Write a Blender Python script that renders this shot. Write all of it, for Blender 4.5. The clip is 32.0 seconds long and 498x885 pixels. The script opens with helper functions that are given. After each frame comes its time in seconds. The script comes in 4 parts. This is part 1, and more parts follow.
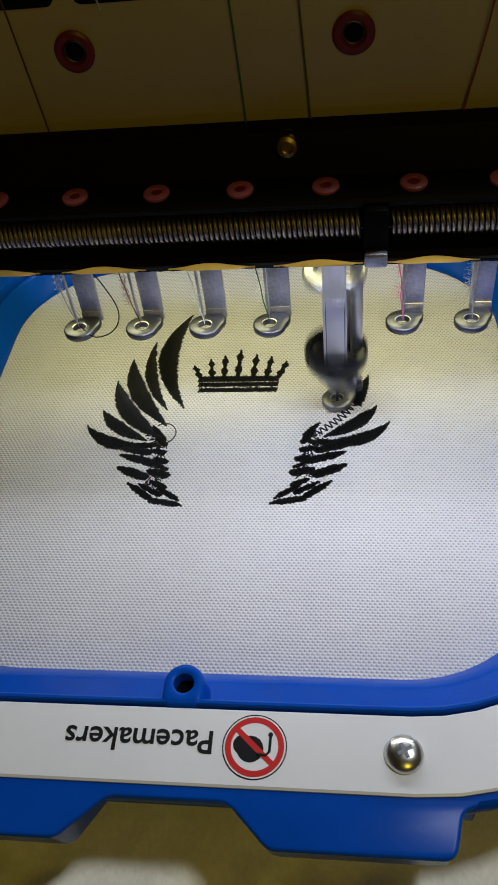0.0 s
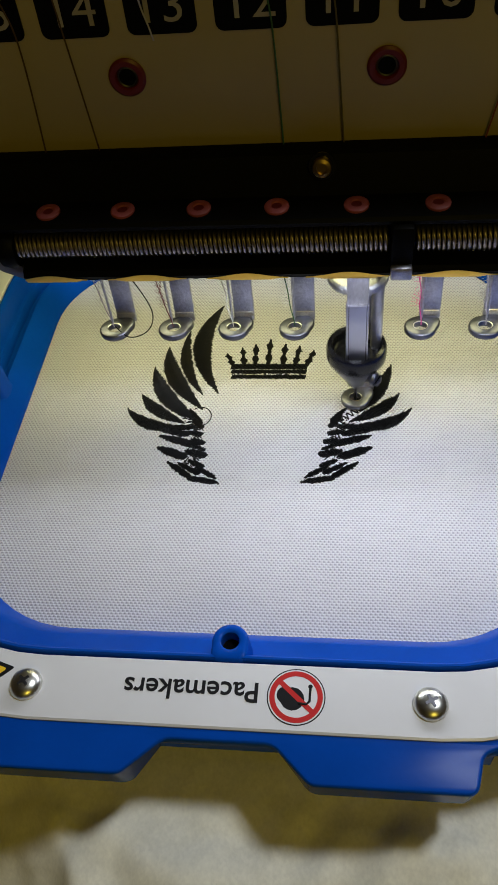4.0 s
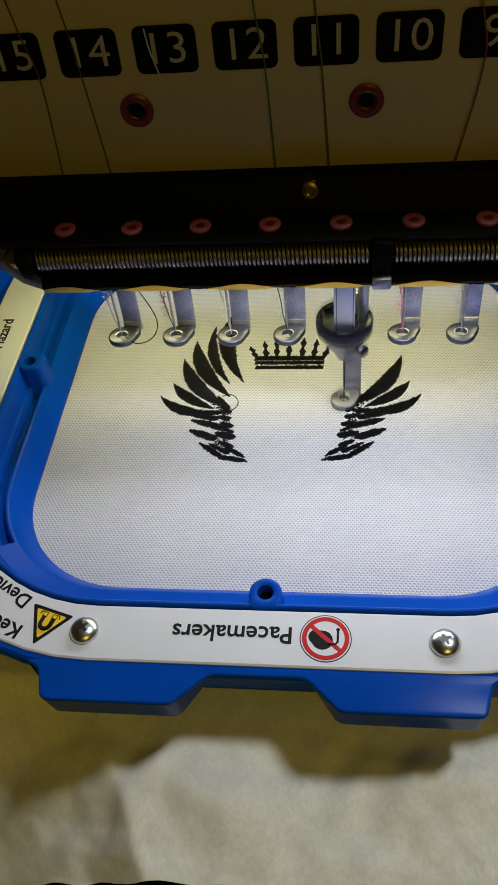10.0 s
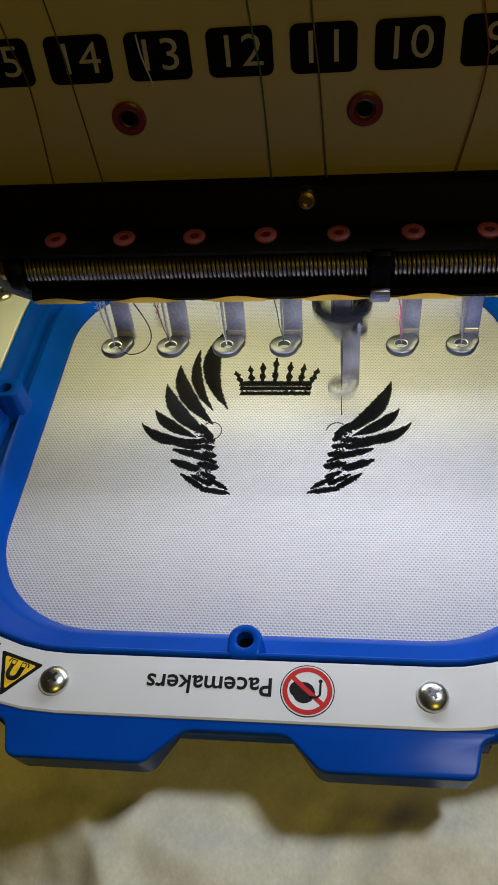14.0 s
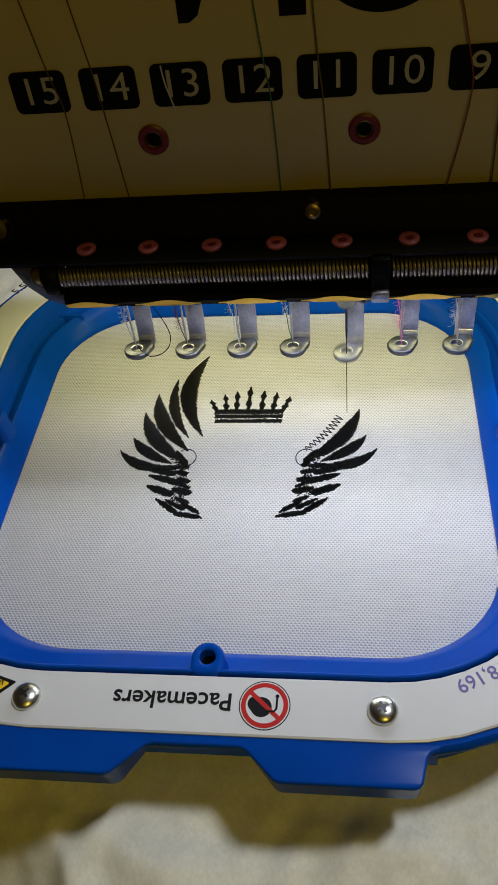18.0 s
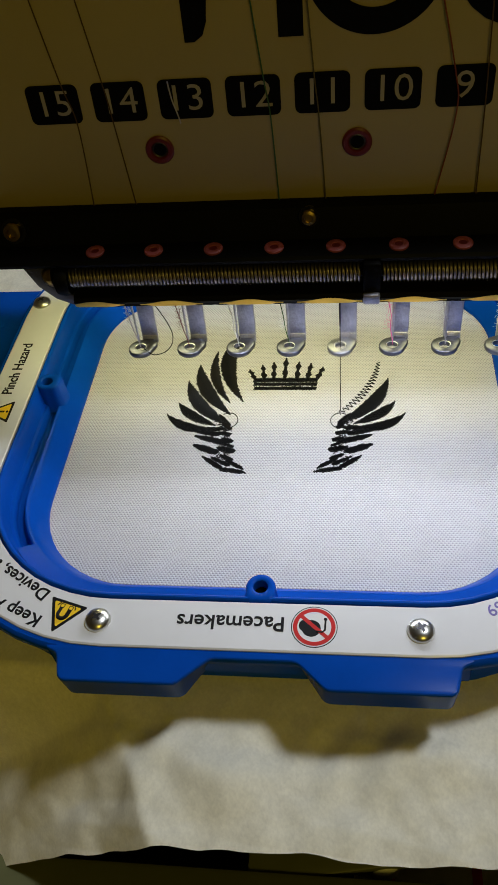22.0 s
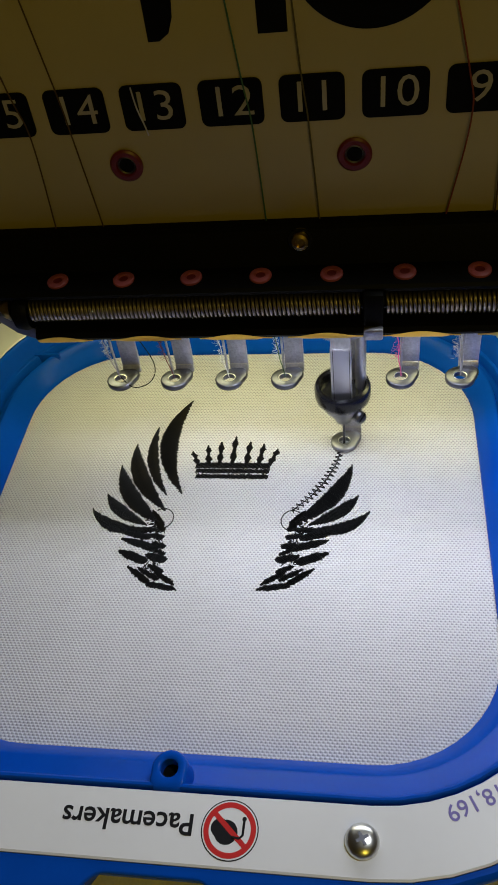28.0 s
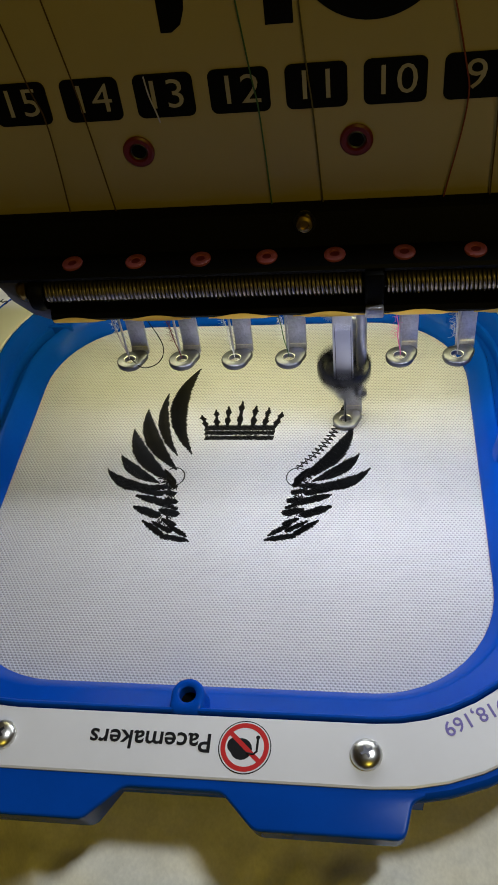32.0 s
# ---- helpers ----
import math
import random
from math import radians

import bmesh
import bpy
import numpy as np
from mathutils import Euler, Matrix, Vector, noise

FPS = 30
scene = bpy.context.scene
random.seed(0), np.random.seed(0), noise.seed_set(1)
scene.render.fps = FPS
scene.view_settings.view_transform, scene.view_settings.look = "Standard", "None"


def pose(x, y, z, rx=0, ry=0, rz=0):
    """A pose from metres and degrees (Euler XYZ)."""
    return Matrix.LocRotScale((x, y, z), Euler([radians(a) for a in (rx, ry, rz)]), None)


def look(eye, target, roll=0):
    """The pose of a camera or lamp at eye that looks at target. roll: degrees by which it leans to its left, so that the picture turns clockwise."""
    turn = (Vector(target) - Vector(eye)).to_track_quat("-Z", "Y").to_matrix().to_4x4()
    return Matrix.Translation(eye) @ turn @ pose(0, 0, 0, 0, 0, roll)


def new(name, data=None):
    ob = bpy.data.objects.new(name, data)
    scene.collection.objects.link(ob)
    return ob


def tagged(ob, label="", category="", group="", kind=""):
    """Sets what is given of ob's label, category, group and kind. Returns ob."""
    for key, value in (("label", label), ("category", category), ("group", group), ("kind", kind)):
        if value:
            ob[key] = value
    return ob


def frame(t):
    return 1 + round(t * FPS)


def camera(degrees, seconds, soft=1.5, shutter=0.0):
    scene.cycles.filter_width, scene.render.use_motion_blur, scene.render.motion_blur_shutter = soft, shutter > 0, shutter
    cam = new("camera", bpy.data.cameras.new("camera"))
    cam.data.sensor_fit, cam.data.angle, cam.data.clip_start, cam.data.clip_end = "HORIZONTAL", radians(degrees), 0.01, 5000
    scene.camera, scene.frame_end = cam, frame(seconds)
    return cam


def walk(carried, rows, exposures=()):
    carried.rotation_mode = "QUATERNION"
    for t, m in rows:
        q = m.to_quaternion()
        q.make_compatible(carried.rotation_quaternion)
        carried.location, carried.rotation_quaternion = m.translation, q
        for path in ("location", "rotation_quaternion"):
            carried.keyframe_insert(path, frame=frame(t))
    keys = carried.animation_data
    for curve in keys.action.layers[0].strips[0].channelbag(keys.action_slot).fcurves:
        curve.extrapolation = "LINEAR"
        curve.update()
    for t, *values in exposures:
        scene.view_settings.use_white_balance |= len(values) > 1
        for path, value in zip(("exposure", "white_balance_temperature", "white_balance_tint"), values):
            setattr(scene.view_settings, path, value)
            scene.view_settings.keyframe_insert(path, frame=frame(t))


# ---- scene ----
U = 0.0009  # one plan unit in metres; the needle drops at the plan's origin, on the fabric

# camera: seconds, place in metres, turn in degrees
PATH = [
    (0, 0.0035, -0.1483, 0.1529, 41.52, 5.60, 4.58),
    (0.5, 0.0023, -0.1498, 0.1549, 41.32, 5.39, 4.70),
    (1, 0.0030, -0.1486, 0.1560, 41.24, 5.35, 4.74),
    (1.5, 0.0011, -0.1497, 0.1584, 41.21, 5.18, 4.98),
    (2, 0.0006, -0.1546, 0.1614, 41.03, 5.06, 5.06),
    (2.5, -0.0016, -0.1578, 0.1627, 41.05, 4.93, 5.19),
    (3, -0.0022, -0.1584, 0.1632, 40.91, 4.89, 5.14),
    (3.5, -0.0023, -0.1563, 0.1633, 40.81, 4.89, 5.07),
    (5.5, 0.0003, -0.1551, 0.1665, 40.73, 4.91, 4.89),
    (6, 0.0015, -0.1557, 0.1660, 40.71, 4.92, 4.87),
    (6.5, 0.0020, -0.1565, 0.1666, 40.73, 4.89, 5.06),
    (7, 0.0025, -0.1577, 0.1673, 40.74, 4.99, 4.93),
    (7.5, 0.0012, -0.1603, 0.1691, 40.85, 4.91, 5.05),
    (8, 0.0004, -0.1634, 0.1708, 41.16, 4.98, 5.01),
    (8.5, 0.0010, -0.1670, 0.1725, 41.43, 4.97, 4.92),
    (9, 0.0005, -0.1706, 0.1726, 41.61, 4.77, 5.02),
    (9.5, -0.0007, -0.1718, 0.1744, 41.67, 4.88, 4.81),
    (10, 0.0001, -0.1711, 0.1743, 41.84, 4.84, 4.73),
    (10.5, 0.0000, -0.1710, 0.1756, 41.91, 4.81, 4.70),
    (11, -0.0007, -0.1703, 0.1765, 42.12, 4.78, 4.64),
    (11.5, 0.0014, -0.1702, 0.1759, 42.15, 4.73, 4.65),
    (12, 0.0025, -0.1681, 0.1750, 42.18, 4.73, 4.56),
    (12.5, 0.0027, -0.1657, 0.1737, 42.25, 4.57, 4.68),
    (13, 0.0026, -0.1632, 0.1748, 41.96, 4.59, 4.62),
    (13.5, 0.0012, -0.1642, 0.1737, 42.04, 4.57, 4.82),
    (14, 0.0002, -0.1655, 0.1731, 41.90, 4.68, 4.69),
    (14.5, 0.0010, -0.1655, 0.1728, 41.94, 4.81, 4.57),
    (15, 0.0022, -0.1666, 0.1737, 41.74, 4.86, 4.64),
    (15.5, 0.0025, -0.1689, 0.1758, 41.88, 4.99, 4.68),
    (17.5, 0.0014, -0.1823, 0.1792, 43.45, 5.26, 4.82),
    (18, 0.0010, -0.1835, 0.1806, 43.53, 5.32, 4.84),
    (18.5, -0.0006, -0.1871, 0.1814, 43.54, 5.20, 4.88),
    (19, -0.0004, -0.1868, 0.1816, 43.60, 5.23, 4.94),
    (19.5, -0.0007, -0.1867, 0.1805, 43.61, 5.06, 5.17),
    (20, 0.0002, -0.1885, 0.1799, 43.77, 5.21, 5.11),
    (20.5, -0.0001, -0.1901, 0.1826, 43.65, 5.34, 5.28),
    (21, -0.0017, -0.1920, 0.1850, 43.49, 5.26, 5.28),
    (21.5, -0.0012, -0.1938, 0.1854, 43.75, 5.00, 5.35),
    (22, 0.0023, -0.1943, 0.1867, 44.03, 4.84, 5.04),
    (22.5, 0.0012, -0.1922, 0.1859, 44.10, 4.59, 5.34),
    (23, 0.0003, -0.1871, 0.1880, 44.17, 4.34, 5.30),
    (23.5, -0.0009, -0.1797, 0.1872, 44.00, 4.24, 5.18),
    (24, 0.0001, -0.1745, 0.1847, 43.90, 4.43, 4.96),
    (24.5, 0.0029, -0.1694, 0.1821, 43.84, 4.55, 4.84),
    (25, 0.0045, -0.1674, 0.1807, 43.90, 4.81, 4.94),
    (25.5, 0.0051, -0.1681, 0.1810, 43.83, 5.17, 5.00),
    (27.5, 0.0069, -0.1614, 0.1754, 43.31, 5.81, 5.94),
    (28, 0.0077, -0.1634, 0.1785, 42.94, 6.19, 5.98),
    (28.5, 0.0064, -0.1669, 0.1810, 42.66, 6.36, 6.11),
    (29, 0.0043, -0.1697, 0.1798, 42.77, 6.36, 6.19),
    (29.5, 0.0026, -0.1714, 0.1813, 42.49, 6.49, 6.12),
    (30, 0.0020, -0.1724, 0.1814, 42.47, 6.53, 6.19),
    (30.5, 0.0035, -0.1721, 0.1817, 42.46, 6.21, 5.87),
    (31, 0.0054, -0.1712, 0.1835, 42.50, 5.93, 5.80),
    (31.5, 0.0060, -0.1721, 0.1829, 42.49, 5.99, 5.77),
    (32, 0.0062, -0.1731, 0.1821, 42.44, 6.20, 5.50),
]
cam = camera(34.46, 32.0, soft=1.6, shutter=0.34)
walk(cam, [(t, pose(x, y, z, a, b, c)) for t, x, y, z, a, b, c in PATH],
     exposures=[(0, -0.16), (3, -0.10), (8, -0.06), (13, -0.03), (19, 0.0), (21, 0.08), (23, -0.02), (28, 0.0), (32, 0.02)])

# hoop: seconds and its shift over the machine bed in plan units
HOOP = [
    (0, -9.76, -7.92),
    (0.5, -9.47, -7.68),
    (1, -10.36, -5.50),
    (1.5, -12.08, -2.03),
    (2, -11.52, -1.73),
    (2.5, -10.86, -1.00),
    (3, -9.41, -1.89),
    (3.5, -7.50, -3.52),
    (5.5, -4.64, -3.49),
    (6, -3.88, -3.03),
    (6.5, -3.79, -0.86),
    (7, -2.93, -1.00),
    (7.5, -1.43, -1.50),
    (8, -0.28, 0.76),
    (8.5, 0.42, 0.79),
    (9, -0.00, -0.00),
    (9.5, -1.74, 0.35),
    (10, 0.91, 3.87),
    (10.5, -2.03, 0.07),
    (11, -1.64, 1.33),
    (11.5, -1.91, 2.29),
    (12, -0.01, 2.17),
    (12.5, 0.07, 3.50),
    (13, -0.13, 4.63),
    (13.5, 2.43, 0.09),
    (14, -2.34, -3.78),
    (14.5, -1.98, -3.69),
    (15, -3.01, -8.11),
    (15.5, -7.51, -8.85),
    (17.5, -12.17, -16.96),
    (18, -14.65, -17.86),
    (18.5, -14.81, -19.82),
    (19, -12.55, -22.75),
    (19.5, -13.66, -25.89),
    (20, -15.21, -29.37),
    (20.5, -15.06, -28.29),
    (21, -10.33, -13.85),
    (21.5, -1.60, -2.52),
    (22, -1.07, -1.70),
    (22.5, -2.15, -2.13),
    (23, -1.59, -3.58),
    (23.5, -3.38, -3.24),
    (24, -3.26, -4.41),
    (24.5, -1.69, -6.85),
    (25, -7.51, -9.68),
    (25.5, -12.69, -16.98),
    (27.5, -14.55, -29.08),
    (28, -16.18, -27.99),
    (28.5, -13.68, -27.83),
    (29, -15.41, -25.91),
    (29.5, -16.14, -25.36),
    (30, -13.18, -25.12),
    (30.5, -12.93, -24.11),
    (31, -15.17, -22.49),
    (31.5, -16.11, -21.52),
    (32, -16.40, -20.67),
]

# height of the working needle bar over its lowest point, in plan units, second by second
BAR = [(0, 1), (1, 40), (2, 0), (3, 38), (6, 2), (7, 37), (8, 12), (9, 35), (10, 13), (11, 27), (12, 14), (13, 22), (14, 24), (15, 8),
       (18, 35), (19, 5), (20, 40), (21, 2), (22, 40), (23, 1), (24, 40), (25, 35), (28, 5), (29, 40), (30, 13), (31, 34), (32, 6)]

# ---- light ----
world = bpy.data.worlds.new("world")
scene.world = world
world.use_nodes = True
world.node_tree.nodes["Background"].inputs[0].default_value = (1.0, 0.78, 0.42, 1)
world.node_tree.nodes["Background"].inputs[1].default_value = 0.004


def lamp(name, m, sx, sy, watts, colour):
    data = bpy.data.lights.new(name, "AREA")
    data.shape, data.size, data.size_y, data.energy, data.color = "RECTANGLE", sx, sy, watts, colour
    ob = new(name, data)
    ob.matrix_world = m
    return ob


# white strip lamp under the sewing head, in front of the needles
lamp("head_lamp", look((7 * U, -18.6 * U, 63 * U), (4 * U, -56 * U, 0)), 134 * U, 8 * U, 0.077, (0.82, 0.88, 1.0))
# unseen yellow lamp added behind the needles to light the cloth's far side
lamp("rear_yellow_fill", look((-22 * U, 23 * U, 63 * U), (-22 * U, 18 * U, 0)), 174 * U, 16 * U, 0.066, (1.0, 0.95, 0.46))
# white ceiling lamp above the machine
lamp("ceiling_lamp", look((0.58, 0.22, 1.5), (0, -0.10, 0)), 0.2, 0.2, 11.2, (0.87, 0.93, 1.0))
# weak yellow fill, an unseen source added farther back in the room
lamp("yellow_fill", look((0.5, -1.6, 1.3), (0, -0.05, 0)), 0.5, 0.5, 5.2, (1.0, 0.77, 0.09))


# ---- materials ----
def material(name, colour, rough=0.5, metal=0.0, grain=0.0, scale=400.0, bump=0.0, stain=0.0, coat=0.0, spec=0.5):
    """A Principled surface with grain and stains at two scales."""
    mat = bpy.data.materials.new(name)
    mat.use_nodes = True
    nt = mat.node_tree
    b = nt.nodes["Principled BSDF"]
    b.inputs["Base Color"].default_value = (*colour, 1)
    b.inputs["Roughness"].default_value = rough
    b.inputs["Metallic"].default_value = metal
    b.inputs["Coat Weight"].default_value = coat
    b.inputs["Specular IOR Level"].default_value = spec
    if grain or stain or bump:
        tc = nt.nodes.new("ShaderNodeTexCoord")
        fine = nt.nodes.new("ShaderNodeTexNoise")
        fine.inputs["Scale"].default_value, fine.inputs["Detail"].default_value = scale, 5
        broad = nt.nodes.new("ShaderNodeTexNoise")
        broad.inputs["Scale"].default_value, broad.inputs["Detail"].default_value = scale / 14, 4
        nt.links.new(tc.outputs["Object"], fine.inputs["Vector"])
        nt.links.new(tc.outputs["Object"], broad.inputs["Vector"])
        r1 = nt.nodes.new("ShaderNodeMapRange")
        r1.inputs["To Min"].default_value, r1.inputs["To Max"].default_value = 1 - grain, 1 + grain
        r2 = nt.nodes.new("ShaderNodeMapRange")
        r2.inputs["From Min"].default_value, r2.inputs["From Max"].default_value = 0.3, 0.7
        r2.inputs["To Min"].default_value, r2.inputs["To Max"].default_value = 1 - stain, 1.0
        nt.links.new(fine.outputs["Fac"], r1.inputs["Value"])
        nt.links.new(broad.outputs["Fac"], r2.inputs["Value"])
        mul = nt.nodes.new("ShaderNodeMath")
        mul.operation = "MULTIPLY"
        nt.links.new(r1.outputs[0], mul.inputs[0])
        nt.links.new(r2.outputs[0], mul.inputs[1])
        mix = nt.nodes.new("ShaderNodeVectorMath")
        mix.operation = "SCALE"
        mix.inputs[0].default_value = colour
        nt.links.new(mul.outputs[0], mix.inputs["Scale"])
        nt.links.new(mix.outputs[0], b.inputs["Base Color"])
        rr = nt.nodes.new("ShaderNodeMath")
        rr.operation = "MULTIPLY_ADD"
        nt.links.new(broad.outputs["Fac"], rr.inputs[0])
        rr.inputs[1].default_value, rr.inputs[2].default_value = 0.3 * rough, 0.85 * rough
        nt.links.new(rr.outputs[0], b.inputs["Roughness"])
        if bump:
            bn = nt.nodes.new("ShaderNodeBump")
            bn.inputs["Strength"].default_value, bn.inputs["Distance"].default_value = bump, 0.0002
            nt.links.new(fine.outputs["Fac"], bn.inputs["Height"])
            nt.links.new(bn.outputs[0], b.inputs["Normal"])
    return mat


def weave_material(name, colour, gap, row, width, depth):
    """Plain-weave cloth: staggered floats over a darker ground, with uneven yarn."""
    mat = bpy.data.materials.new(name)
    mat.use_nodes = True
    nt = mat.node_tree
    b = nt.nodes["Principled BSDF"]
    b.inputs["Roughness"].default_value = 0.9
    b.inputs["Specular IOR Level"].default_value = 0.15
    b.inputs["Sheen Weight"].default_value = 0.1
    tc = nt.nodes.new("ShaderNodeTexCoord")
    wob = nt.nodes.new("ShaderNodeTexNoise")
    wob.inputs["Scale"].default_value = 260
    add = nt.nodes.new("ShaderNodeVectorMath")
    add.operation = "MULTIPLY_ADD"
    add.inputs[1].default_value = (0.00030, 0.00034, 0)
    nt.links.new(tc.outputs["Object"], wob.inputs["Vector"])
    nt.links.new(wob.outputs["Color"], add.inputs[0])
    nt.links.new(tc.outputs["Object"], add.inputs[2])
    sep = nt.nodes.new("ShaderNodeSeparateXYZ")
    nt.links.new(add.outputs[0], sep.inputs[0])

    def wave(socket, period):
        mul = nt.nodes.new("ShaderNodeMath")
        mul.operation = "MULTIPLY"
        mul.inputs[1].default_value = 2 * math.pi / period
        sn = nt.nodes.new("ShaderNodeMath")
        sn.operation = "SINE"
        nt.links.new(socket, mul.inputs[0])
        nt.links.new(mul.outputs[0], sn.inputs[0])
        return sn.outputs[0]
    both = nt.nodes.new("ShaderNodeMath")
    both.operation = "MULTIPLY"
    nt.links.new(wave(sep.outputs[0], width), both.inputs[0])
    nt.links.new(wave(sep.outputs[1], 2 * row), both.inputs[1])
    rows = nt.nodes.new("ShaderNodeMath")
    rows.operation = "MULTIPLY_ADD"
    rows.inputs[1].default_value = 0.35
    nt.links.new(wave(sep.outputs[1], row), rows.inputs[0])
    nt.links.new(both.outputs[0], rows.inputs[2])
    both = rows
    pore = nt.nodes.new("ShaderNodeMapRange")
    pore.interpolation_type = "SMOOTHSTEP"
    pore.inputs["From Min"].default_value, pore.inputs["From Max"].default_value = 0.1, 0.9
    nt.links.new(both.outputs[0], pore.inputs["Value"])
    br = nt.nodes.new("ShaderNodeMix")
    br.data_type = "RGBA"
    br.inputs[6].default_value, br.inputs[7].default_value = (*colour, 1), (*gap, 1)
    # uneven yarn: some picks are thicker, some pores closed
    slub = nt.nodes.new("ShaderNodeTexNoise")
    slub.inputs["Scale"].default_value, slub.inputs["Detail"].default_value = 1.0, 3
    stretch = nt.nodes.new("ShaderNodeVectorMath")
    stretch.operation = "MULTIPLY"
    stretch.inputs[1].default_value = (160, 900, 1)
    nt.links.new(tc.outputs["Object"], stretch.inputs[0])
    nt.links.new(stretch.outputs[0], slub.inputs["Vector"])
    open_ = nt.nodes.new("ShaderNodeMapRange")
    open_.inputs["From Min"].default_value, open_.inputs["From Max"].default_value = 0.3, 0.7
    open_.inputs["To Min"].default_value, open_.inputs["To Max"].default_value = 0.45, 1.35
    nt.links.new(slub.outputs["Fac"], open_.inputs["Value"])
    uneven = nt.nodes.new("ShaderNodeMath")
    uneven.operation = "MULTIPLY"
    uneven.use_clamp = True
    nt.links.new(pore.outputs[0], uneven.inputs[0])
    nt.links.new(open_.outputs[0], uneven.inputs[1])
    nt.links.new(uneven.outputs[0], br.inputs[0])
    broad = nt.nodes.new("ShaderNodeTexNoise")
    broad.inputs["Scale"].default_value, broad.inputs["Detail"].default_value = 38, 4
    nt.links.new(tc.outputs["Object"], broad.inputs["Vector"])
    mr = nt.nodes.new("ShaderNodeMapRange")
    mr.inputs["From Min"].default_value, mr.inputs["From Max"].default_value = 0.3, 0.7
    mr.inputs["To Min"].default_value, mr.inputs["To Max"].default_value = 0.94, 1.0
    nt.links.new(broad.outputs["Fac"], mr.inputs["Value"])
    sc = nt.nodes.new("ShaderNodeVectorMath")
    sc.operation = "SCALE"
    nt.links.new(br.outputs[2], sc.inputs[0])
    nt.links.new(mr.outputs[0], sc.inputs["Scale"])
    nt.links.new(sc.outputs[0], b.inputs["Base Color"])
    bn = nt.nodes.new("ShaderNodeBump")
    bn.invert = True
    bn.inputs["Strength"].default_value, bn.inputs["Distance"].default_value = depth, 0.00025
    nt.links.new(both.outputs[0], bn.inputs["Height"])
    nt.links.new(bn.outputs[0], b.inputs["Normal"])
    return mat


def paper_material(name, colour):
    """Nonwoven backing: cloudy fibre density, fine crossed fibres, small wrinkles."""
    mat = bpy.data.materials.new(name)
    mat.use_nodes = True
    nt = mat.node_tree
    b = nt.nodes["Principled BSDF"]
    b.inputs["Roughness"].default_value, b.inputs["Specular IOR Level"].default_value = 0.85, 0.2
    tc = nt.nodes.new("ShaderNodeTexCoord")

    def cloud(scale, stretch, turn, detail=4, ridged=False):
        mp = nt.nodes.new("ShaderNodeMapping")
        mp.inputs["Scale"].default_value, mp.inputs["Rotation"].default_value = stretch, (0, 0, turn)
        tex = nt.nodes.new("ShaderNodeTexNoise")
        tex.inputs["Scale"].default_value, tex.inputs["Detail"].default_value = scale, detail
        if ridged:
            tex.noise_type = "RIDGED_MULTIFRACTAL"
        nt.links.new(tc.outputs["Object"], mp.inputs["Vector"])
        nt.links.new(mp.outputs[0], tex.inputs["Vector"])
        return tex.outputs["Fac"]

    def ranged(socket, lo, hi, a, c):
        mr = nt.nodes.new("ShaderNodeMapRange")
        for k, v in zip(("From Min", "From Max", "To Min", "To Max"), (lo, hi, a, c)):
            mr.inputs[k].default_value = v
        nt.links.new(socket, mr.inputs["Value"])
        return mr.outputs[0]

    def math_node(kind, p, q):
        m = nt.nodes.new("ShaderNodeMath")
        m.operation = kind
        nt.links.new(p, m.inputs[0])
        nt.links.new(q, m.inputs[1])
        return m.outputs[0]
    fibre_a, fibre_b = cloud(1500, (1, 0.75, 1), 0.5, 2), cloud(700, (1, 0.8, 1), -0.9, 3)
    fibres = math_node("ADD", fibre_a, fibre_b)
    blotch = cloud(150, (1, 1, 1), 0, 5)
    tone = math_node("MULTIPLY", ranged(fibres, 0.7, 1.3, 0.92, 1.05), ranged(blotch, 0.3, 0.7, 0.91, 1.03))
    sc = nt.nodes.new("ShaderNodeVectorMath")
    sc.operation = "SCALE"
    sc.inputs[0].default_value = colour
    nt.links.new(tone, sc.inputs["Scale"])
    nt.links.new(sc.outputs[0], b.inputs["Base Color"])
    last = None
    for height, strength, depth in ((cloud(60, (1, 1, 1), 0.3, 5, True), 0.3, 0.0006), (cloud(260, (1, 0.6, 1), 1.0, 4), 0.3, 0.0003), (fibres, 0.25, 0.00010)):
        bn = nt.nodes.new("ShaderNodeBump")
        bn.inputs["Strength"].default_value, bn.inputs["Distance"].default_value = strength, depth
        nt.links.new(height, bn.inputs["Height"])
        if last:
            nt.links.new(last.outputs[0], bn.inputs["Normal"])
        last = bn
    nt.links.new(last.outputs[0], b.inputs["Normal"])
    return mat


BLUE = material("blue_plastic", (0.002, 0.063, 0.42), 0.23, 0, 0.05, 900, 0.05, 0.15, spec=0.05)
WHITE = material("white_plastic", (0.71, 0.71, 0.75), 0.25, 0, 0.015, 500, 0.02, 0.05)
INK = material("black_ink", (0.010, 0.010, 0.012), 0.55, spec=0.12)
PURPLE = material("violet_ink", (0.17, 0.14, 0.40), 0.5, spec=0.2)
RED = material("red_ink", (0.50, 0.022, 0.022), 0.55, spec=0.15)
YELLOW = material("yellow_ink", (0.85, 0.55, 0.02), 0.45)
BLACK = material("black_paint", (0.0025, 0.0025, 0.0025), 0.5, 0, 0.2, 900, 0.1, 0.3, spec=0.06)
GLOSS = material("black_gloss", (0.006, 0.006, 0.008), 0.16, 0, 0.1, 700, 0.03, 0.2, spec=0.3)
NICKEL = material("nickel_plate", (0.72, 0.71, 0.66), 0.30, 1.0, 0.05, 900, 0.05, 0.15)
DULL = material("dull_steel", (0.16, 0.16, 0.18), 0.40, 1.0, 0.1, 1200, 0.1, 0.3)
